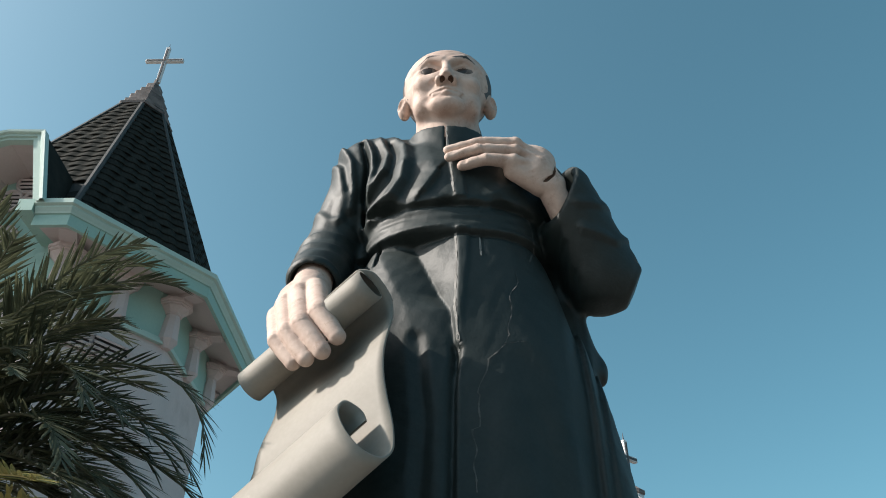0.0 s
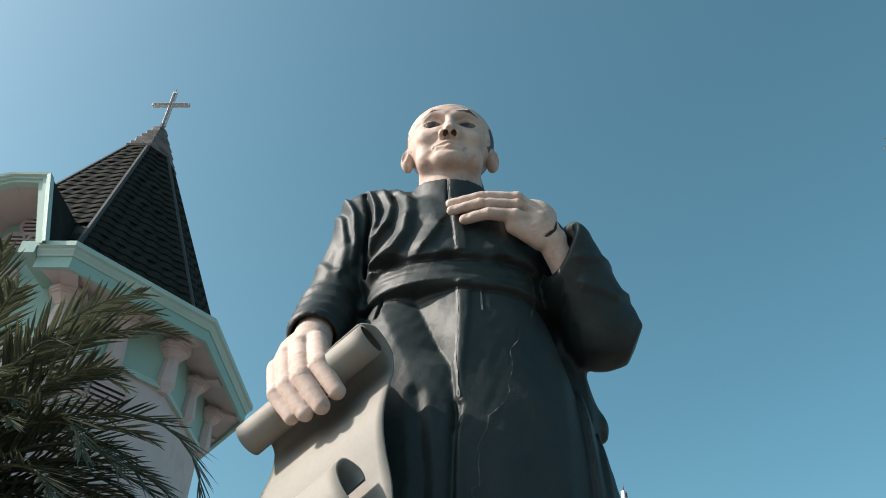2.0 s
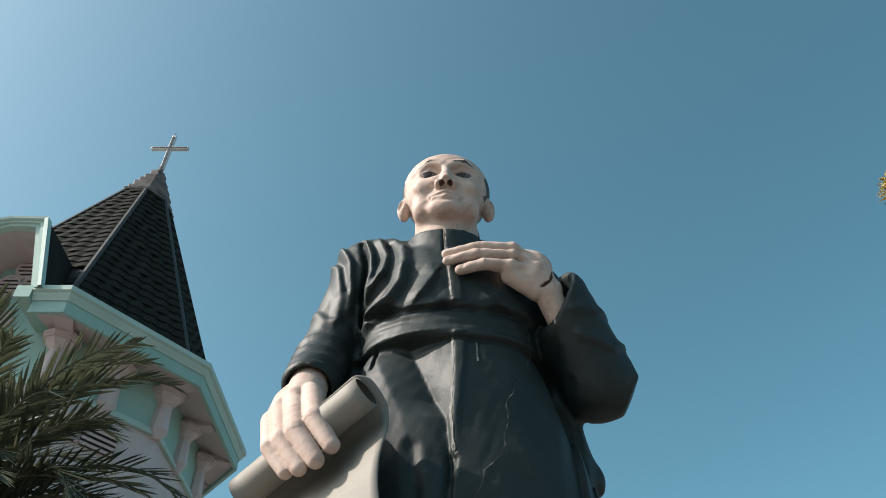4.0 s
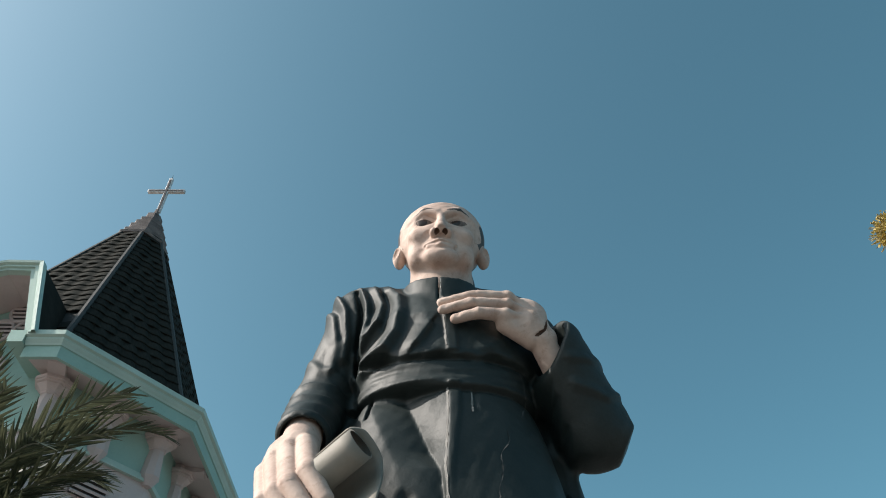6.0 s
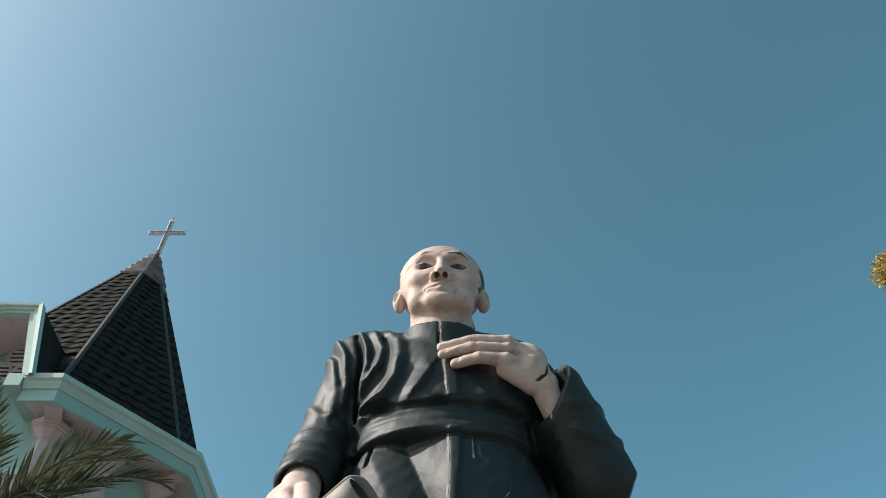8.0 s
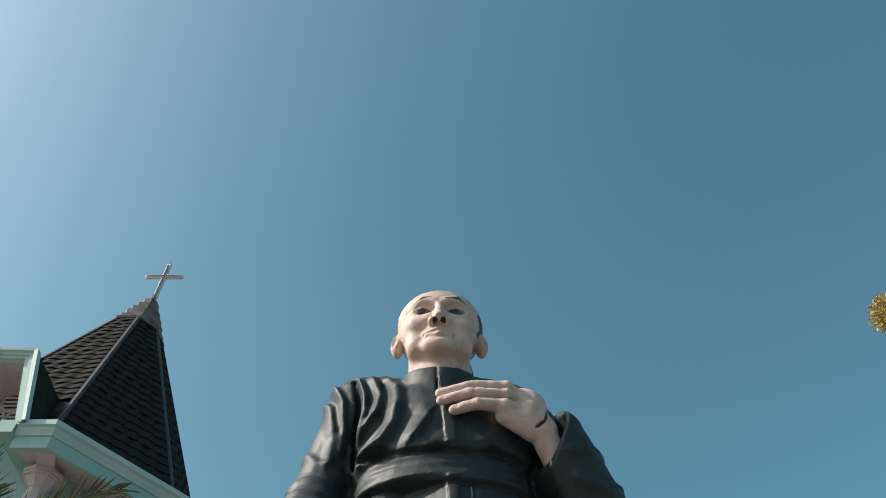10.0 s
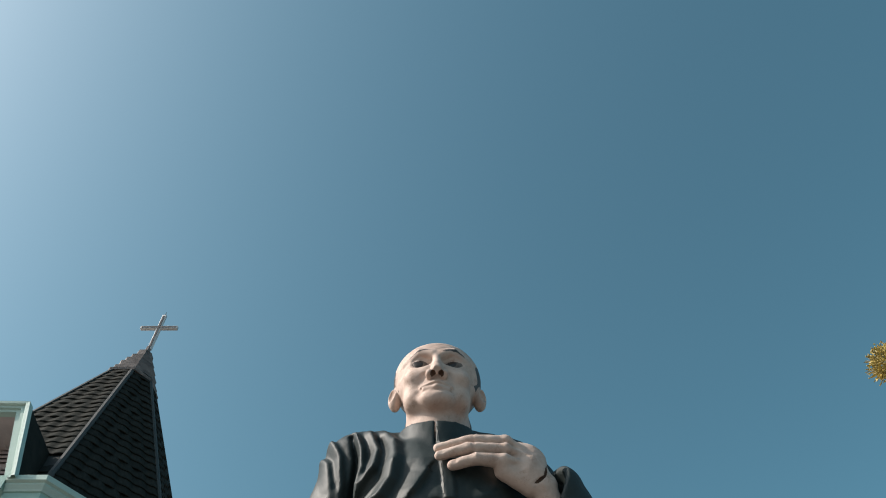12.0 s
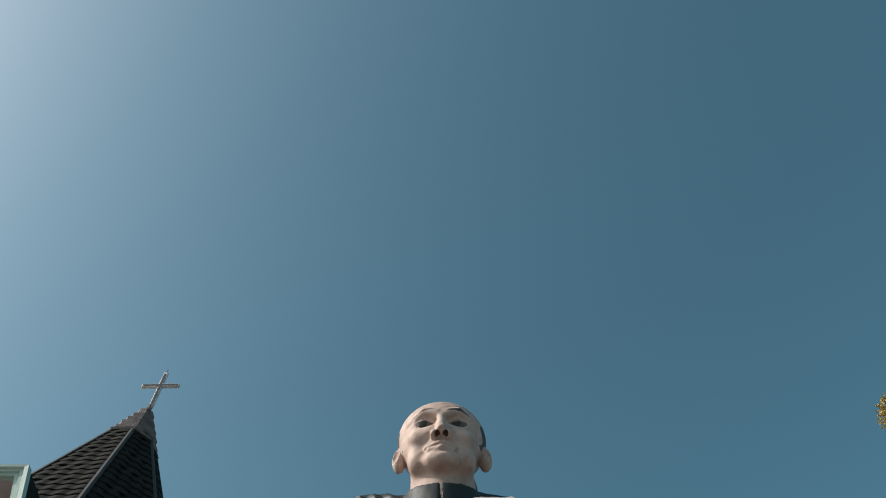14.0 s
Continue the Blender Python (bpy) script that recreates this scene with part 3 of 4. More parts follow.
    brm -= 0.016 * fold(x, z, ((0.98, 4.02), (0.86, 3.92), (0.70, 3.96)), 0.05, 0.03, 0.6) + 0.014 * fold(x, z, ((0.93, 4.22), (0.80, 4.10), (0.68, 4.08)), 0.05, 0.03, 0.6)
    brm = smax(brm, 3.678 - z + 0.10 * np.clip(0.80 - x, 0, 1), 0.016)
    brm = smax(brm, 0.887 * (x - 1.000) - 0.46 * (z - 3.835), 0.010)
    brm = smax(brm, 0.955 * (x - 1.000) + 0.297 * (z - 3.835), 0.012)
    ax = (x - 0.600) * -0.86 + (y - 3.14) * -0.45 + (z - 4.24) * 0.24
    cuff = smax(brm, ax, 0.012)
    hollow, _ = limb(x, y, z, (0.55, 3.09, 4.26), (0.69, 3.21, 4.10), 0.132, 0.110)
    brm = smax(cuff, -hollow, 0.014)
    d = smin(d, arm, 0.030 + 0.10 * np.clip((z - 4.35) / 0.25, 0, 1))
    d = smin(d, brm, 0.030 + 0.05 * np.clip((z - 4.3) / 0.2, 0, 1))
    # folds that fall from the shoulder and gather at the sash, and those of the skirt
    for pts, left, right, k in RIDGES:
        d -= front * np.clip((4.76 - z) / 0.10, 0, 1) * k * fold(x, z, pts, left, right, 0.45)
    for pts, left, right, k in FURROWS:
        d += front * k * fold(x, z, pts, left, right, 0.55)
    # back drape that hangs below the bent arm
    c1, u1 = limb(x, y, z, (0.56, 3.52, 3.95), (0.69, 3.52, 3.40), 0.10, 0.115)
    d = smin(d, c1 + 0.008 * np.sin(x * 60), 0.06)
    # standing collar
    q = np.sqrt((x - 0.03) ** 2 + (y - 3.26) ** 2)
    top = 4.678 + 0.36 * (y - 3.1)
    ring = np.maximum(np.abs(q - 0.200) - 0.016, np.maximum(z - top, 4.45 - z))
    slot = np.maximum(np.abs(x - 0.022) - 0.003, y - 3.2)
    d = smin(d, np.maximum(ring, -slot), 0.010)
    # the slight unevenness of hand-modelled plaster
    d += 0.0013 * np.sin(x * 37 + 3 * np.sin(z * 11)) * np.sin(z * 29 + 2 * np.sin(x * 17)) + 0.0006 * np.sin(x * 83 + z * 31) * np.sin(z * 71 - x * 23)
    return np.maximum(d, 1.74 - z)


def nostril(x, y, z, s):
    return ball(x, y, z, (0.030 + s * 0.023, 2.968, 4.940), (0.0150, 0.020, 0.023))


def eye(x, y, z, s):
    return ball(x, y, z, (0.030 + s * 0.099, 3.070, 5.088 - 0.006 * s), (0.064, 0.038, 0.046))


def head(x, y, z):
    d = ball(x, y, z, (0.030, 3.26, 5.148), (0.266, 0.262, 0.240))
    d = smin(d, ball(x, y, z, (0.028, 3.16, 4.985), (0.186, 0.160, 0.185)), 0.10)
    d = smin(d, ball(x, y, z, (0.028, 3.055, 4.815), (0.100, 0.068, 0.058)), 0.055)
    d = smin(d, limb(x, y, z, (0.03, 3.28, 4.50), (0.03, 3.26, 4.95), 0.174, 0.182)[0], 0.04)
    d = smin(d, ball(x, y, z, (0.035, 3.38, 4.88), (0.20, 0.14, 0.20)), 0.03)
    for s in (-1, 1):
        # cheek, jaw and temple
        d = smin(d, ball(x, y, z, (0.028 + s * 0.124, 3.076, 4.985), (0.070, 0.066, 0.062)), 0.026)
        d = smin(d, ball(x, y, z, (0.028 + s * 0.135, 3.12, 4.865), (0.055, 0.07, 0.070)), 0.06)
        # socket, brow ridge, eyeball, lids and the pouch below
        d = -smin(-d, ball(x, y, z, (0.030 + s * 0.095, 2.990, 5.095), (0.082, 0.072, 0.054)), 0.016)
        brow = np.minimum(limb(x, y, z, (0.030 + s * 0.030, 3.020, 5.150), (0.030 + s * 0.100, 3.026, 5.176), 0.026, 0.027)[0], limb(x, y, z, (0.030 + s * 0.100, 3.026, 5.176), (0.030 + s * 0.185, 3.088, 5.130), 0.027, 0.020)[0])
        d = smin(d, brow, 0.020)
        d = smin(d, eye(x, y, z, s), 0.004)
        lid = np.minimum(limb(x, y, z, (0.030 + s * 0.040, 3.042, 5.108), (0.030 + s * 0.098, 3.036, 5.134), 0.009, 0.010)[0], limb(x, y, z, (0.030 + s * 0.098, 3.036, 5.134), (0.030 + s * 0.164, 3.068, 5.088), 0.011, 0.009)[0])
        d = smin(d, lid, 0.012)
        pouch = np.minimum(limb(x, y, z, (0.030 + s * 0.045, 3.042, 5.058), (0.030 + s * 0.098, 3.038, 5.038), 0.010, 0.012)[0], limb(x, y, z, (0.030 + s * 0.098, 3.038, 5.038), (0.030 + s * 0.158, 3.066, 5.052), 0.013, 0.010)[0])
        d = smin(d, pouch, 0.010)
        # ear
        e = ball(x, y, z, (0.030 + s * 0.254, 3.26, 5.012), (0.040, 0.055, 0.078))
        e = np.maximum(e, -ball(x, y, z, (0.030 + s * 0.282, 3.220, 5.020), (0.032, 0.036, 0.048)))
        d = smin(d, e, 0.014)
        # crease from nose to mouth corner, hollow beside the mouth
        f, _ = limb(x, y, z, (0.028 + s * 0.072, 2.992, 4.966), (0.028 + s * 0.118, 3.008, 4.892), 0.028, 0.026)
        d = -smin(-d, f, 0.008)
        d = -smin(-d, ball(x, y, z, (0.028 + s * 0.092, 2.975, 4.905), (0.036, 0.040, 0.038)), 0.014)
    # muzzle, lips and chin
    d = smin(d, ball(x, y, z, (0.028, 3.058, 4.890), (0.086, 0.058, 0.055)), 0.030)
    for s in (-1, 1):
        d = smin(d, limb(x, y, z, (0.028 + s * 0.010, 2.996, 4.902), (0.028 + s * 0.090, 3.026, 4.886), 0.012, 0.006)[0], 0.012)
        d = smin(d, limb(x, y, z, (0.028, 3.000, 4.866), (0.028 + s * 0.066, 3.020, 4.866), 0.016, 0.010)[0], 0.016)
        d = -smin(-d, limb(x, y, z, (0.028, 2.985, 4.886), (0.028 + s * 0.105, 3.014, 4.880), 0.008, 0.008)[0], 0.005)
    d = -smin(-d, limb(x, y, z, (-0.03, 2.982, 4.838), (0.085, 2.982, 4.838), 0.010, 0.010)[0], 0.018)
    # nose: a straight narrow bridge that widens to the tip, wings and nostrils
    d = smin(d, limb(x, y, z, (0.027, 3.030, 5.165), (0.029, 2.962, 4.985), 0.015, 0.027)[0], 0.016)
    d = smin(d, limb(x, y, z, (0.027, 3.050, 5.120), (0.029, 3.000, 4.985), 0.024, 0.040)[0], 0.016)
    d = smin(d, ball(x, y, z, (0.030, 2.958, 4.966), (0.029, 0.030, 0.030)), 0.014)
    for s in (-1, 1):
        d = smin(d, ball(x, y, z, (0.030 + s * 0.043, 2.990, 4.956), (0.024, 0.032, 0.030)), 0.010)
    d = smax(d, 4.925 - z - 0.55 * (y - 2.995) - 9 * np.clip(y - 2.998, 0, 1) - 9 * np.clip(4.914 - z, 0, 1), 0.006)
    for s in (-1, 1):
        d = np.maximum(d, -nostril(x, y, z, s))
    # shallow lines across the forehead
    d += 0.0025 * np.sin(z * 70 + 100 * (x - 0.03) ** 2) * np.clip((z - 5.20) / 0.04, 0, 1) * np.clip((5.32 - z) / 0.05, 0, 1) * np.clip((3.15 - y) / 0.05, 0, 1)
    d += 0.0012 * np.sin(x * 71 + 2 * np.sin(z * 33)) * np.sin(z * 63) * np.sin(y * 57)
    return np.maximum(d, 4.5 - z)


def fingers(x, y, z, chains, k=0.016):
    d = None
    for pts, radii in chains:
        for i in range(len(pts) - 1):
            e, _ = limb(x, y, z, pts[i], pts[i + 1], radii[i], radii[i + 1])
            d = e if d is None else smin(d, e, k)
    return d


def wrist_seam(x, y, z):
    return np.minimum(limb(x, y, z, (0.590, 2.985, 4.300), (0.560, 2.985, 4.225), 0.009, 0.008)[0], limb(x, y, z, (0.560, 2.985, 4.225), (0.505, 2.975, 4.175), 0.008, 0.009)[0])


def chest_hand(x, y, z):
    d = fingers(x, y, z, [
        (((0.385, 2.962, 4.428), (0.205, 2.936, 4.418), (0.035, 2.955, 4.384)), (0.034, 0.030, 0.023)),
        (((0.375, 2.948, 4.362), (0.195, 2.922, 4.356), (0.042, 2.945, 4.326)), (0.034, 0.031, 0.024)),
        (((0.365, 2.945, 4.292), (0.225, 2.926, 4.290), (0.108, 2.948, 4.268)), (0.035, 0.032, 0.026))], 0.003)
    # back of the hand falls away from the knuckles to the wrist
    d = smin(d, ball(x, y, z, (0.452, 3.010, 4.340), (0.135, 0.058, 0.118)), 0.022)
    d = smin(d, limb(x, y, z, (0.36, 2.985, 4.262), (0.50, 3.035, 4.215), 0.045, 0.062)[0], 0.03)
    d = smin(d, limb(x, y, z, (0.49, 3.025, 4.285), (0.565, 3.055, 4.225), 0.084, 0.068)[0], 0.03)
    d = smin(d, limb(x, y, z, (0.555, 3.055, 4.205), (0.635, 3.15, 4.075), 0.068, 0.070)[0], 0.012)
    # knuckles and tendons
    for a, b in (((0.385, 2.948, 4.432), (0.50, 2.985, 4.375)), ((0.380, 2.934, 4.368), (0.50, 2.975, 4.330)), ((0.370, 2.930, 4.298), (0.50, 2.980, 4.285))):
        d = smin(d, limb(x, y, z, a, b, 0.022, 0.009)[0], 0.016)
    # nails and the creases of the joints
    for cx, cz in ((0.045, 4.388), (0.052, 4.330), (0.118, 4.272)):
        d = -smin(-d, ball(x, y, z, (cx, 2.916, cz), (0.015, 0.006, 0.012)), 0.004)
    for q in (0.192, 0.204, 0.216):
        d += 0.0035 * np.exp(-((x - q) / 0.004) ** 2)
    d = -smin(-d, wrist_seam(x, y, z), 0.004)
    return d + 0.0012 * np.sin(x * 90 + 2 * np.sin(z * 60)) * np.sin(z * 80)


def scroll_hand(x, y, z):
    chains = [
        (((-0.552, 2.955, 3.537), (-0.499, 2.815, 3.333), (-0.412, 2.797, 3.203)), (0.050, 0.046, 0.037)),
        (((-0.627, 2.962, 3.517), (-0.569, 2.825, 3.278), (-0.468, 2.800, 3.140)), (0.050, 0.046, 0.037)),
        (((-0.688, 2.985, 3.477), (-0.628, 2.855, 3.258), (-0.535, 2.828, 3.120)), (0.047, 0.043, 0.035)),
        (((-0.732, 3.020, 3.435), (-0.678, 2.890, 3.239), (-0.595, 2.868, 3.122)), (0.043, 0.040, 0.032))]
    d = fingers(x, y, z, chains, 0.002)
    d = smin(d, ball(x, y, z, (-0.628, 3.025, 3.525), (0.112, 0.070, 0.095)), 0.022)
    d = smin(d, limb(x, y, z, (-0.60, 3.04, 3.57), (-0.60, 3.13, 3.74), 0.092, 0.09)[0], 0.03)
    # tendons from the wrist to the knuckles
    for pts, radii in chains:
        q = pts[0]
        d = smin(d, limb(x, y, z, (q[0], q[1] - 0.022, q[2] + 0.005), (-0.605 + (q[0] + 0.63) * 0.35, 2.995, 3.60), 0.024, 0.010)[0], 0.02)
        # a bony middle joint with its creases
        k = pts[1]
        d = smin(d, ball(x, y, z, (k[0], k[1] - 0.026, k[2] + 0.004), (0.024, 0.014, 0.024)), 0.016)
        for off in (-0.010, 0.004, 0.018):
            near = np.exp(-((x - k[0]) / 0.035) ** 2 - ((y - k[1] + 0.03) / 0.04) ** 2)
            d += 0.0028 * near * np.exp(-((z - k[2] - off - 0.3 * (x - k[0])) / 0.004) ** 2)
    return d + 0.0006 * np.sin(x * 90 + 2 * np.sin(z * 60)) * np.sin(z * 80)


def smooth_path(pts, n):
    """A round curve through points."""
    out = []
    for i in range(len(pts) - 1):
        p = [Vector(pts[min(max(j, 0), len(pts) - 1)]) for j in (i - 1, i, i + 1, i + 2)]
        for k in range(n):
            t = k / n
            out.append(0.5 * (2 * p[1] + (p[2] - p[0]) * t + (2 * p[0] - 5 * p[1] + 4 * p[2] - p[3]) * t * t + (3 * p[1] - p[0] - 3 * p[2] + p[3]) * t ** 3))
    out.append(Vector(pts[-1]))
    return out


def scroll_sheet():
    """The half-unrolled sheet: its edge curls round the upper rod and rolls up again below."""
    edge = [(-0.350, 2.765, 3.498), (-0.329, 2.765, 3.508), (-0.275, 2.820, 3.525), (-0.215, 2.875, 3.459), (-0.200, 2.875, 3.387), (-0.195, 2.820, 3.297), (-0.204, 2.755, 3.192), (-0.210, 2.715, 3.093), (-0.206, 2.695, 2.997), (-0.189, 2.678, 2.895), (-0.168, 2.660, 2.809), (-0.153, 2.635, 2.729), (-0.150, 2.60, 2.647), (-0.18, 2.54, 2.593), (-0.242, 2.50, 2.607), (-0.303, 2.50, 2.676), (-0.340, 2.55, 2.77), (-0.325, 2.62, 2.835), (-0.273, 2.655, 2.815), (-0.25, 2.635, 2.765)]
    curve = smooth_path(edge, 8)
    along = Vector((-0.500, 0.26, -0.345))
    pts, faces = [], []
    rows = 18
    m = len(curve)
    for s in (0, 1):
        for r in range(rows + 1):
            for i, p in enumerate(curve):
                d = (curve[min(i + 1, m - 1)] - curve[max(i - 1, 0)]).normalized()
                nrm = d.cross(along).normalized()
                q = p + along * (r / rows * (1.0 if i < 60 else 1.0 + 0.25 * min(1, (i - 60) / 30))) + nrm * (0.005 if s else -0.005)
                pts.append(q)
    at = lambda s, r, i: s * (rows + 1) * m + r * m + i
    for r in range(rows):
        for i in range(m - 1):
            faces.append((at(0, r, i), at(0, r, i + 1), at(0, r + 1, i + 1), at(0, r + 1, i)))
            faces.append((at(1, r, i), at(1, r + 1, i), at(1, r + 1, i + 1), at(1, r, i + 1)))
    for r0, fl in ((0, 0), (rows, 1)):
        for i in range(m - 1):
            faces.append((at(0, r0, i), at(1, r0, i), at(1, r0, i + 1), at(0, r0, i + 1)))
    for i0 in (0, m - 1):
        for r in range(rows):
            faces.append((at(0, r, i0), at(0, r + 1, i0), at(1, r + 1, i0), at(1, r, i0)))
    return np.array([tuple(p) for p in pts]), np.array(faces)


def rod():
    a, b = Vector((-0.808, 3.06, 3.113)), Vector((-0.286, 2.755, 3.427))
    bm = bmesh.new()
    pts = [a.lerp(b, k / 12) for k in range(13)]
    sweep(bm, pts, 0.074, 28, False)
    sweep(bm, pts, 0.066, 28, False)
    bm.verts.ensure_lookup_table()
    n = 28
    tot = len(bm.verts) // 2
    for base in (0, tot - n):
        for i in range(n):
            j = (i + 1) % n
            bm.faces.new((bm.verts[base + i], bm.verts[base + j], bm.verts[tot + base + j], bm.verts[tot + base + i]))
    bm.verts.index_update()
    p = np.array([tuple(v.co) for v in bm.verts])
    f = np.array([[v.index for v in fc.verts] for fc in bm.faces])
    bm.free()
    return p, f


def ribbon(path, width, wander):
    """A thin pale seam that lies on the front of the robe."""
    pts = []
    for a, b in zip(path, path[1:]):
        n = max(2, int(math.hypot(b[0] - a[0], b[1] - a[1]) / 0.012))
        for k in range(n):
            s = k / n
            pts.append((a[0] + (b[0] - a[0]) * s + wander * noise.noise((a[0] * 9, k * 0.13, a[1] * 7)), a[1] + (b[1] - a[1]) * s))
    ys = np.arange(2.6, 3.5, 0.004)
    verts, faces = [], []
    for k, (x, z) in enumerate(pts):
        w = width * (0.35 + 0.65 * abs(noise.noise((k * 0.31, x * 20, z * 3))) * 1.8)
        for dx in (-w, w):
            v = robe(np.full(len(ys), x + dx), ys, np.full(len(ys), z))
            hit = int(np.argmax(v < 0))
            verts.append((x + dx, ys[hit] - 0.004, z))
    for k in range(len(pts) - 1):
        faces.append((2 * k, 2 * k + 1, 2 * k + 3, 2 * k + 2))
    return np.array(verts), np.array(faces)


def build_statue():
    base = np.array((0.06, 3.4, 1.74))
    pts, faces, mats = [], [], []
    count = 0

    def join(p, f, slot):
        nonlocal count
        pts.append(p - base)
        faces.append(f + count)
        mats.append(np.full(len(f), slot) if np.isscalar(slot) else slot)
        count += len(p)

    join(*carve(robe, (-1.05, 2.5, 1.70), (1.25, 4.3, 2.50), 0.03), 0)
    p, f = carve(robe, (-1.0, 2.6, 2.46), (1.2, 4.0, 4.95), 0.0092)
    join(p, f, 0)
    p, f = carve(head, (-0.32, 2.9, 4.48), (0.37, 3.6, 5.48), 0.0042)
    c = p[f].mean(1)
    slot = np.ones(len(f), int)
    px, py, pz = c[:, 0], c[:, 1], c[:, 2]
    u = np.abs(px - 0.030)
    wob = 0.012 * np.sin(pz * 40)
    side = np.where(px > 0.03, 1.0, -1.0)
    ear = ball(px, py, pz, (0.030 + side * 0.254, 3.26, 5.012), (0.040, 0.055, 0.078)) < 0.012
    hairline = np.where(side > 0, 3.150, 3.190) + 2 * wob + np.where(side > 0, 0.50, 0.9) * np.clip(pz - 5.17, 0, 1)
    slot[(py > hairline) & ~ear & (pz > 4.70) & ((pz > 5.02) | (py > 3.33))] = 2
    slot[(eye(px, py, pz, side) < 0.0025) & (pz < 5.134) & (pz > 5.044) & (np.abs(u - 0.1) < 0.058)] = 8
    slot[(slot == 8) & ((((px - 0.020 - side * 0.099) / 0.027) ** 2 + ((pz - 5.094) / 0.032) ** 2 < 1) | (pz > 5.112 - 5 * (u - 0.1) ** 2))] = 3
    # nostrils: brown paint and the shade inside them, as one dark colour
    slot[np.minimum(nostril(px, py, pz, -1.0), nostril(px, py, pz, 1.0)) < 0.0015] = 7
    # painted brows; the right one is thicker, with the brow ridge's shade drawn in
    arch = np.where(side > 0, 5.172 - 4.0 * (u - 0.09) ** 2, 5.178 - 3.0 * (u - 0.05) ** 2)
    thick = np.where(side > 0, 0.0105, 0.0050) * np.clip((0.20 - u) / 0.10, 0.25, 1) * np.clip((u - 0.025) / 0.03, 0.4, 1)
    slot[(np.abs(pz - arch + 0.0015 * np.sin(px * 160)) < thick) & (u > 0.034) & (u < 0.165) & (py < 3.14)] = 2
    join(p, f, slot)
    p, f = carve(chest_hand, (-0.04, 2.84, 3.98), (0.76, 3.28, 4.50), 0.006)
    c = p[f].mean(1)
    # the wrist seam's groove takes the same dark brown
    join(p, f, np.where(wrist_seam(c[:, 0], c[:, 1], c[:, 2]) < 0.0004, 7, 1))
    join(*carve(scroll_hand, (-0.82, 2.70, 3.02), (-0.34, 3.26, 3.86), 0.006), 1)
    join(*scroll_sheet(), 4)
    join(*rod(), 4)
    for path, w in (
            (((0.362, 3.68), (0.318, 3.50), (0.29, 3.32), (0.268, 3.263), (0.197, 3.177), (0.165, 3.017), (0.145, 2.868), (0.15, 2.6)), 0.0042),
            (((0.268, 3.268), (0.33, 3.285), (0.392, 3.292)), 0.004),
            (((0.024, 4.62), (0.034, 4.55), (0.044, 4.33), (0.064, 4.10)), 0.007),
            (((0.070, 3.895), (0.072, 3.70), (0.064, 3.45), (0.080, 3.22)), 0.0068),
            (((0.185, 3.885), (0.192, 3.74)), 0.0066),
            (((0.44, 4.08), (0.47, 3.9), (0.42, 3.78)), 0.005)):
        join(*ribbon(path, w, 0.03 if w < 0.0065 else 0.004), 5 if w < 0.0065 else 6)
    me = bpy.data.meshes.new("statue")
    v = np.concatenate(pts)
    fc = np.concatenate(faces)
    me.from_pydata(v.tolist(), [], fc.tolist())
    me.polygons.foreach_set("material_index", np.concatenate(mats).astype(np.int32))
    me.polygons.foreach_set("use_smooth", np.ones(len(fc), bool))
    for m in (ROBE, SKIN, HAIR, EYE_PAINT, PAPER, CRACK, SEAM, NOSTRIL_SHADE, EYE_WHITE):
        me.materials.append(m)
    me.update()
    ob = new("statue", me)
    ob.location = base
    return tagged(ob, "painted statue in dark cassock holding a scroll, on a pedestal", "statue")


statue = build_statue()

# ---- plants ----
def leaf_paint(name, tones, rough=0.45):
    m, nt, b = material(name, rough)
    n, l = nt.nodes, nt.links
    geo = n.new("ShaderNodeNewGeometry")
    ramp = n.new("ShaderNodeValToRGB")
    e = ramp.color_ramp.elements
    e[0].color, e[1].color = (*tones[0], 1), (*tones[-1], 1)
    for k, c in enumerate(tones[1:-1]):
        q = e.new((k + 1) / (len(tones) - 1))
        q.color = (*c, 1)
    l.new(geo.outputs["Random Per Island"], ramp.inputs[0])
    co = n.new("ShaderNodeTexCoord")
    ns = n.new("ShaderNodeTexNoise")
    ns.inputs["Scale"].default_value = 25
    l.new(co.outputs["Object"], ns.inputs["Vector"])
    hsv = n.new("ShaderNodeHueSaturation")
    mr = n.new("ShaderNodeMapRange")
    mr.inputs[3].default_value, mr.inputs[4].default_value = 0.6, 1.4
    l.new(ns.outputs[0], mr.inputs[0])
    l.new(mr.outputs[0], hsv.inputs["Value"])
    l.new(ramp.outputs[0], hsv.inputs["Color"])
    l.new(hsv.outputs[0], b.inputs["Base Color"])
    b.inputs["Transmission Weight"].default_value = 0.0
    tr = n.new("ShaderNodeBsdfTranslucent")
    l.new(hsv.outputs[0], tr.inputs["Color"])
    mix = n.new("ShaderNodeMixShader")
    mix.inputs[0].default_value = 0.25
    l.new(b.outputs[0], mix.inputs[1])
    l.new(tr.outputs[0], mix.inputs[2])
    l.new(mix.outputs[0], n["Material Output"].inputs["Surface"])
    return m


FROND = leaf_paint("palm_leaflet", ((0.05, 0.060, 0.038), (0.074, 0.087, 0.053), (0.125, 0.133, 0.078), (0.058, 0.070, 0.043)))
# brighter yellow leaflets: sunlight put into the base colour
FROND_SUNLIT = leaf_paint("sunlit_palm_leaflet", ((0.22, 0.2, 0.06), (0.34, 0.29, 0.09), (0.16, 0.17, 0.06)))
BLOSSOM = leaf_paint("yellow_blossom", ((0.42, 0.30, 0.06), (0.5, 0.39, 0.11), (0.28, 0.22, 0.07), (0.56, 0.47, 0.24)), 0.6)
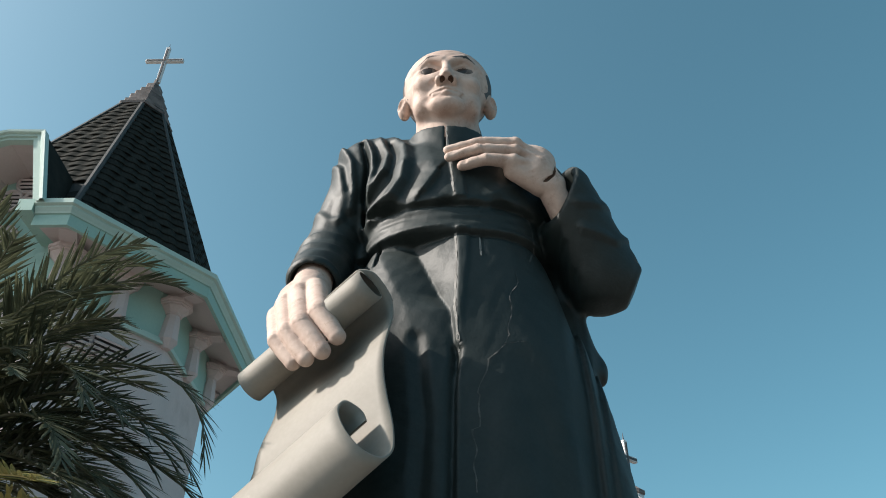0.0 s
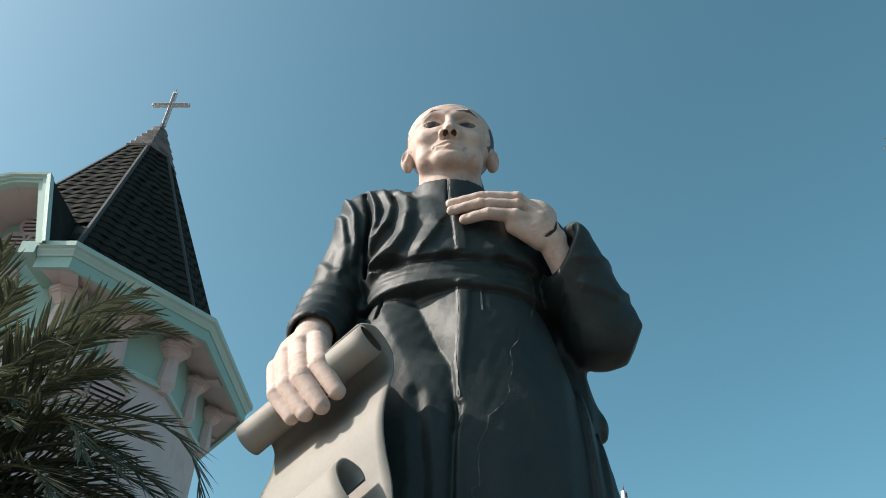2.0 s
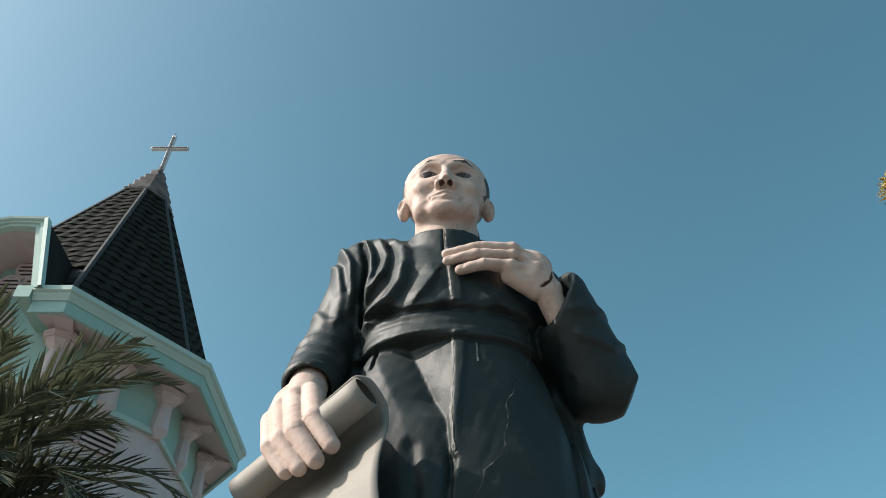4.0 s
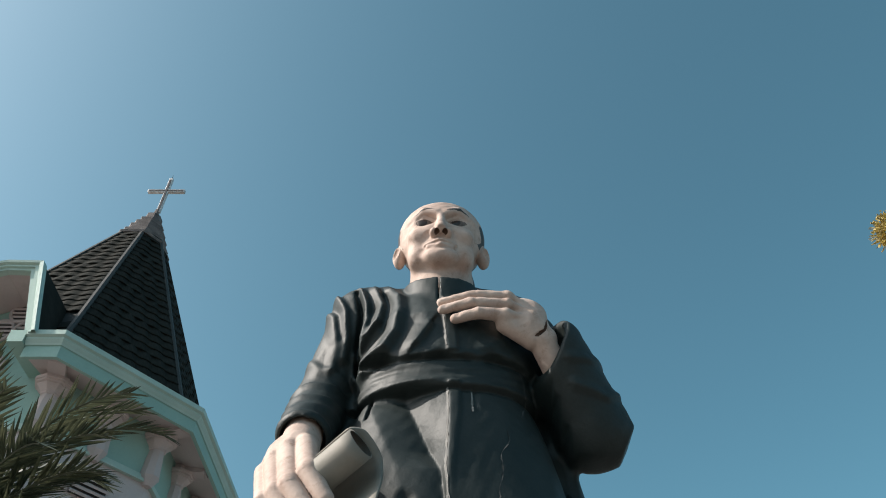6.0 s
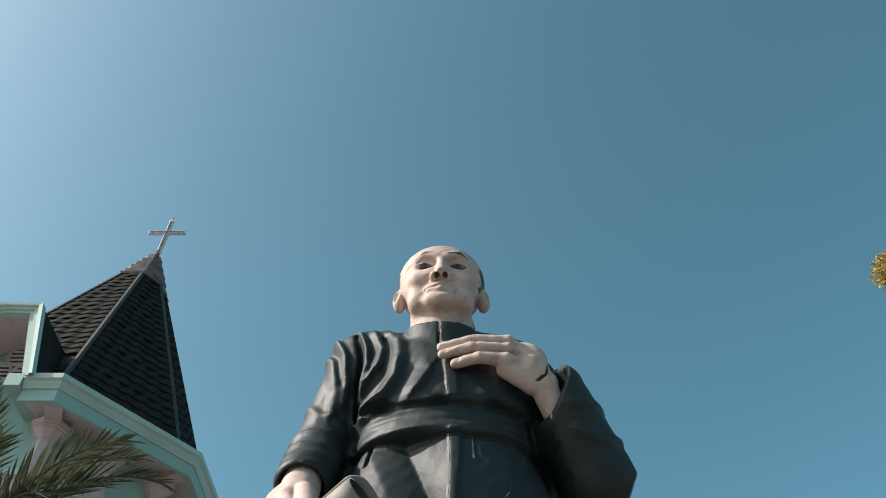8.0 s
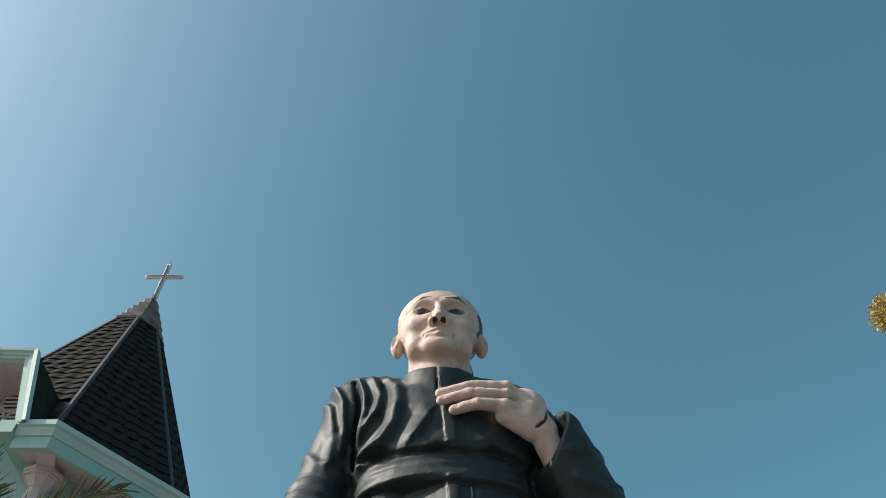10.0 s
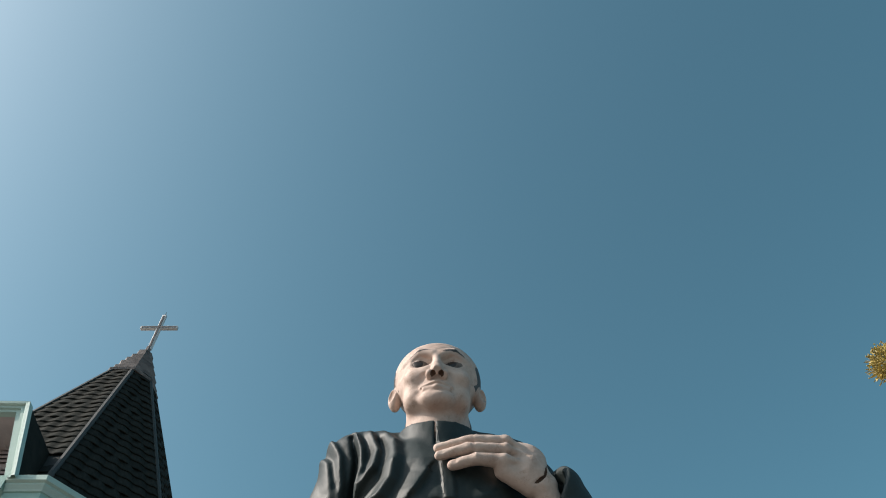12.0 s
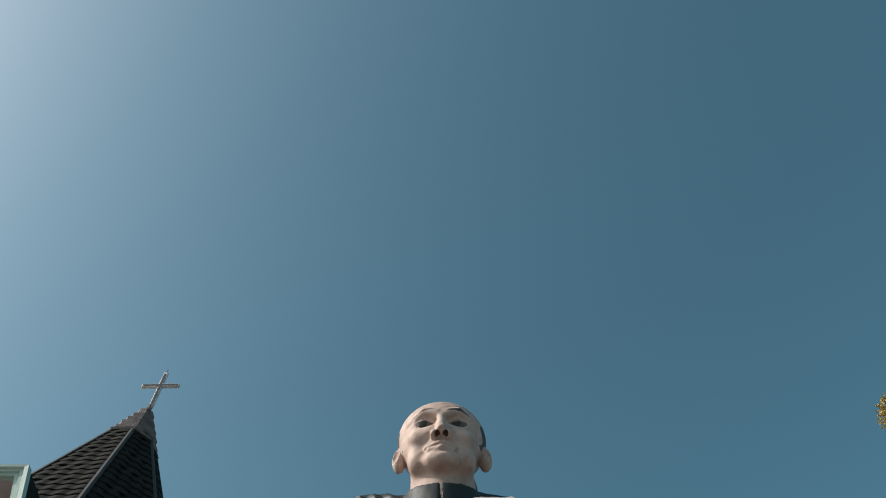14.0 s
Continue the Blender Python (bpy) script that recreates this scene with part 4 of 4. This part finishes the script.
BLOSSOM_PINK = leaf_paint("faded_pink_blossom", ((0.45, 0.18, 0.13), (0.55, 0.28, 0.16), (0.38, 0.2, 0.1)), 0.6)


def frond(parent, start, azimuth, rise, length, droop, leaf=0.27, mat=None, twist=0.0, label=""):
    """A feather leaf: an arching midrib with narrow pointed leaflets along both sides."""
    bm = bmesh.new()
    n = 42
    p = Vector(start)
    el = radians(rise)
    az = radians(azimuth)
    pts, ways = [], []
    for k in range(n + 1):
        d = Vector((math.cos(az) * math.cos(el), math.sin(az) * math.cos(el), math.sin(el)))
        pts.append(p.copy())
        ways.append(d)
        p = p + d * (length / n)
        el -= radians(droop) / n * (0.4 + 1.5 * k / n)
        az += radians(twist) / n
    sweep(bm, pts[::3], [0.011 * (1 - 0.85 * k / (n / 3)) + 0.002 for k in range(len(pts[::3]))], 5)
    for k in range(6, n + 1):
        s = k / n
        size = 1.06 * leaf * min(1.0, 0.35 + 1.9 * (s - 0.12)) * (1.0 if s < 0.7 else 1.0 - 0.55 * (s - 0.7) / 0.3) * random.uniform(0.85, 1.12)
        d = ways[k]
        side = d.cross(Vector((0, 0, 1))).normalized()
        up = side.cross(d)
        for h in (-1, 1):
            if random.random() < 0.03:
                continue
            fan = radians(random.uniform(38, 58) * (1 - 0.55 * s) + random.uniform(-4, 4))
            lift = random.uniform(0.02, 0.42)
            w = (d * math.cos(fan) + (side * h * math.cos(lift) + up * math.sin(lift)) * math.sin(fan)).normalized()
            wide = w.cross(up).normalized() * 0.0080 * random.uniform(0.8, 1.2)
            sag = Vector((0, 0, -1)) * size * random.uniform(0.0, 0.05)
            a = pts[k]
            vs = []
            for q, ww in ((0.0, 0.5), (0.3, 1.0), (0.7, 0.8)):
                c = a + w * size * q + sag * q * q
                vs.append((bm.verts.new(c - wide * ww), bm.verts.new(c + up * 0.004 * ww), bm.verts.new(c + wide * ww)))
            tip = bm.verts.new(a + w * size + sag)
            for v0, v1 in zip(vs, vs[1:]):
                bm.faces.new((v0[0], v0[1], v1[1], v1[0]))
                bm.faces.new((v0[1], v0[2], v1[2], v1[1]))
            bm.faces.new((vs[-1][0], vs[-1][1], tip))
            bm.faces.new((vs[-1][1], vs[-1][2], tip))
    me = bpy.data.meshes.new("frond")
    bm.to_mesh(me)
    bm.free()
    me.materials.append(mat or FROND)
    ob = new("frond", me)
    ob.parent = parent
    return tagged(ob, label)


random.seed(7)
palm = thing("palm_tree", (-2.45, 3.5, 0), "young feather palm with dense arching green fronds", "palm tree")
bm = bmesh.new()
sweep(bm, [(0.05 * math.sin(k), 0.03 * math.cos(k * 1.3), k * 0.295) for k in range(11)], [0.15 - 0.004 * k + 0.018 * (k % 2) for k in range(11)], 12)
part("trunk", bm, BARK, palm)
for k in range(38):
    g = k * 137.5
    ring_no = k / 38
    frond(palm, (0.03 * math.cos(radians(g)), 0.03 * math.sin(radians(g)), 2.92 + 0.18 * ring_no), g, -20 + 100 * ring_no + random.uniform(-6, 6), random.uniform(0.95, 1.25), random.uniform(60, 95), random.uniform(0.19, 0.25), twist=random.uniform(-14, 14))
# fronds that reach out beside the statue
for az, rise, ln, dr in ((-6, 46, 1.75, 118), (0, 30, 1.45, 84), (-20, 72, 1.35, 90), (12, 20, 1.45, 70), (-14, 2, 1.25, 44), (-30, 40, 1.25, 92), (-4, 86, 1.5, 84), (22, 40, 1.3, 90), (-4, 10, 1.35, 60), (0, -10, 1.4, 36), (-24, -6, 1.4, 36), (8, 52, 1.15, 100), (-40, 60, 1.2, 80), (60, 84, 1.5, 80), (-16, 30, 1.2, 70), (-6, -18, 1.3, 30), (-30, 12, 1.3, 60), (-60, 84, 1.3, 60), (120, 80, 1.25, 60), (-170, 82, 1.6, 40), (-8, 78, 1.55, 92), (-26, 76, 1.5, 80)):
    frond(palm, (0.04, -0.02, 3.0), az, rise, ln, dr, 0.25, twist=random.uniform(-8, 8))
for k in range(16):
    frond(palm, (0.03, -0.03, 2.94), -75 + 9 * k + random.uniform(-5, 5), random.uniform(-12, 58), random.uniform(0.95, 1.2), random.uniform(45, 85), random.uniform(0.2, 0.26), twist=random.uniform(-14, 14))
# lower fronds whose bright yellow paints in the sun on them
for az, rise, ln, dr in ((-40, -4, 1.4, 14), (-52, 0, 1.2, 14), (-33, -9, 1.4, 10), (-66, 8, 1.5, 12), (-74, 16, 1.4, 22), (-58, 4, 1.5, 8)):
    frond(palm, (0.1, -0.1, 2.76), az, rise, ln, dr, 0.24, FROND_SUNLIT, 0, "lower frond painted sunlit yellow")

tree = thing("flowering_tree", (6.91, 6.7, 0), "tall tree with fuzzy yellow and pink blossom clusters", "tree")
bm = bmesh.new()
sweep(bm, [(0, 0, 0), (0.05, 0.03, 2.5), (-0.05, 0.0, 5.0), (-0.25, -0.05, 7.0), (-0.5, -0.1, 8.0), (-0.9, -0.15, 8.4)], [0.2, 0.17, 0.13, 0.09, 0.06, 0.03], 10)
sweep(bm, [(-0.1, 0, 5.5), (-0.6, 0.0, 6.6), (-1.2, -0.1, 7.4), (-1.35, -0.15, 7.8)], [0.09, 0.06, 0.035, 0.02], 8)
sweep(bm, [(-0.05, 0, 5.2), (0.6, 0.3, 6.4), (0.9, 0.4, 7.5)], [0.09, 0.06, 0.03], 8)
part("trunk", bm, BARK, tree, smooth=True)


def blossom(parent, c, r, mat, count, name="blossom_cluster"):
    bm = bmesh.new()
    c = Vector(c)
    for k in range(count):
        d = Vector((random.gauss(0, 1), random.gauss(0, 1), random.gauss(0, 1))).normalized()
        a = c + d * r * random.uniform(0.45, 1.0) * (1 + 0.5 * noise.noise(d * 2.5 + c))
        w = (d + Vector((random.gauss(0, 0.6), random.gauss(0, 0.6), random.gauss(0, 0.6)))).normalized()
        s = w.orthogonal().normalized()
        s = (Matrix.Rotation(random.uniform(0, 6.3), 3, w) @ s) * r * random.uniform(0.05, 0.10)
        e = a + w * r * random.uniform(0.16, 0.3)
        m2 = (a + e) / 2 + w.cross(s) * 0.3
        v = [bm.verts.new(q) for q in (a, m2 - s, e, m2 + s)]
        bm.faces.new(v)
    me = bpy.data.meshes.new(name)
    bm.to_mesh(me)
    bm.free()
    me.materials.append(mat)
    ob = new(name, me)
    ob.parent = parent
    return ob


def stamens(parent, c, r, count):
    bm = bmesh.new()
    c = Vector(c)
    for k in range(count):
        d = Vector((random.gauss(-0.5, 0.7), random.gauss(0, 0.7), random.gauss(0.5, 0.7))).normalized()
        sweep(bm, [c + d * r * 0.9, c + d * r * 1.15 + Vector((0, 0, 0.01)), c + d * r * random.uniform(1.25, 1.45)], [0.006, 0.005, 0.008], 4)
    tagged(part("stamens", bm, BLOSSOM, parent, "thin pale yellow filaments"), kind="stuff")


random.seed(11)
for c, r, mat in (((-1.27, -0.2, 8.78), 0.22, BLOSSOM), ((-1.16, -0.2, 8.62), 0.22, BLOSSOM), ((-1.20, -0.2, 8.44), 0.19, BLOSSOM_PINK), ((-1.50, -0.2, 7.85), 0.17, BLOSSOM_PINK), ((-0.8, -0.1, 9.0), 0.38, BLOSSOM), ((-0.3, 0.0, 8.6), 0.5, BLOSSOM), ((-0.75, 0.1, 7.9), 0.4, BLOSSOM_PINK), ((0.8, 0.4, 7.8), 0.5, BLOSSOM)):
    blossom(tree, c, r, mat, 900)
stamens(tree, (-1.27, -0.2, 8.76), 0.21, 110)

# ---- roof tiles in view ----
for i in (7, 0):
    for m in tile_spots(i):
        ob = new("tile", TILE_MESH)
        ob.parent = spire
        ob.matrix_basis = m
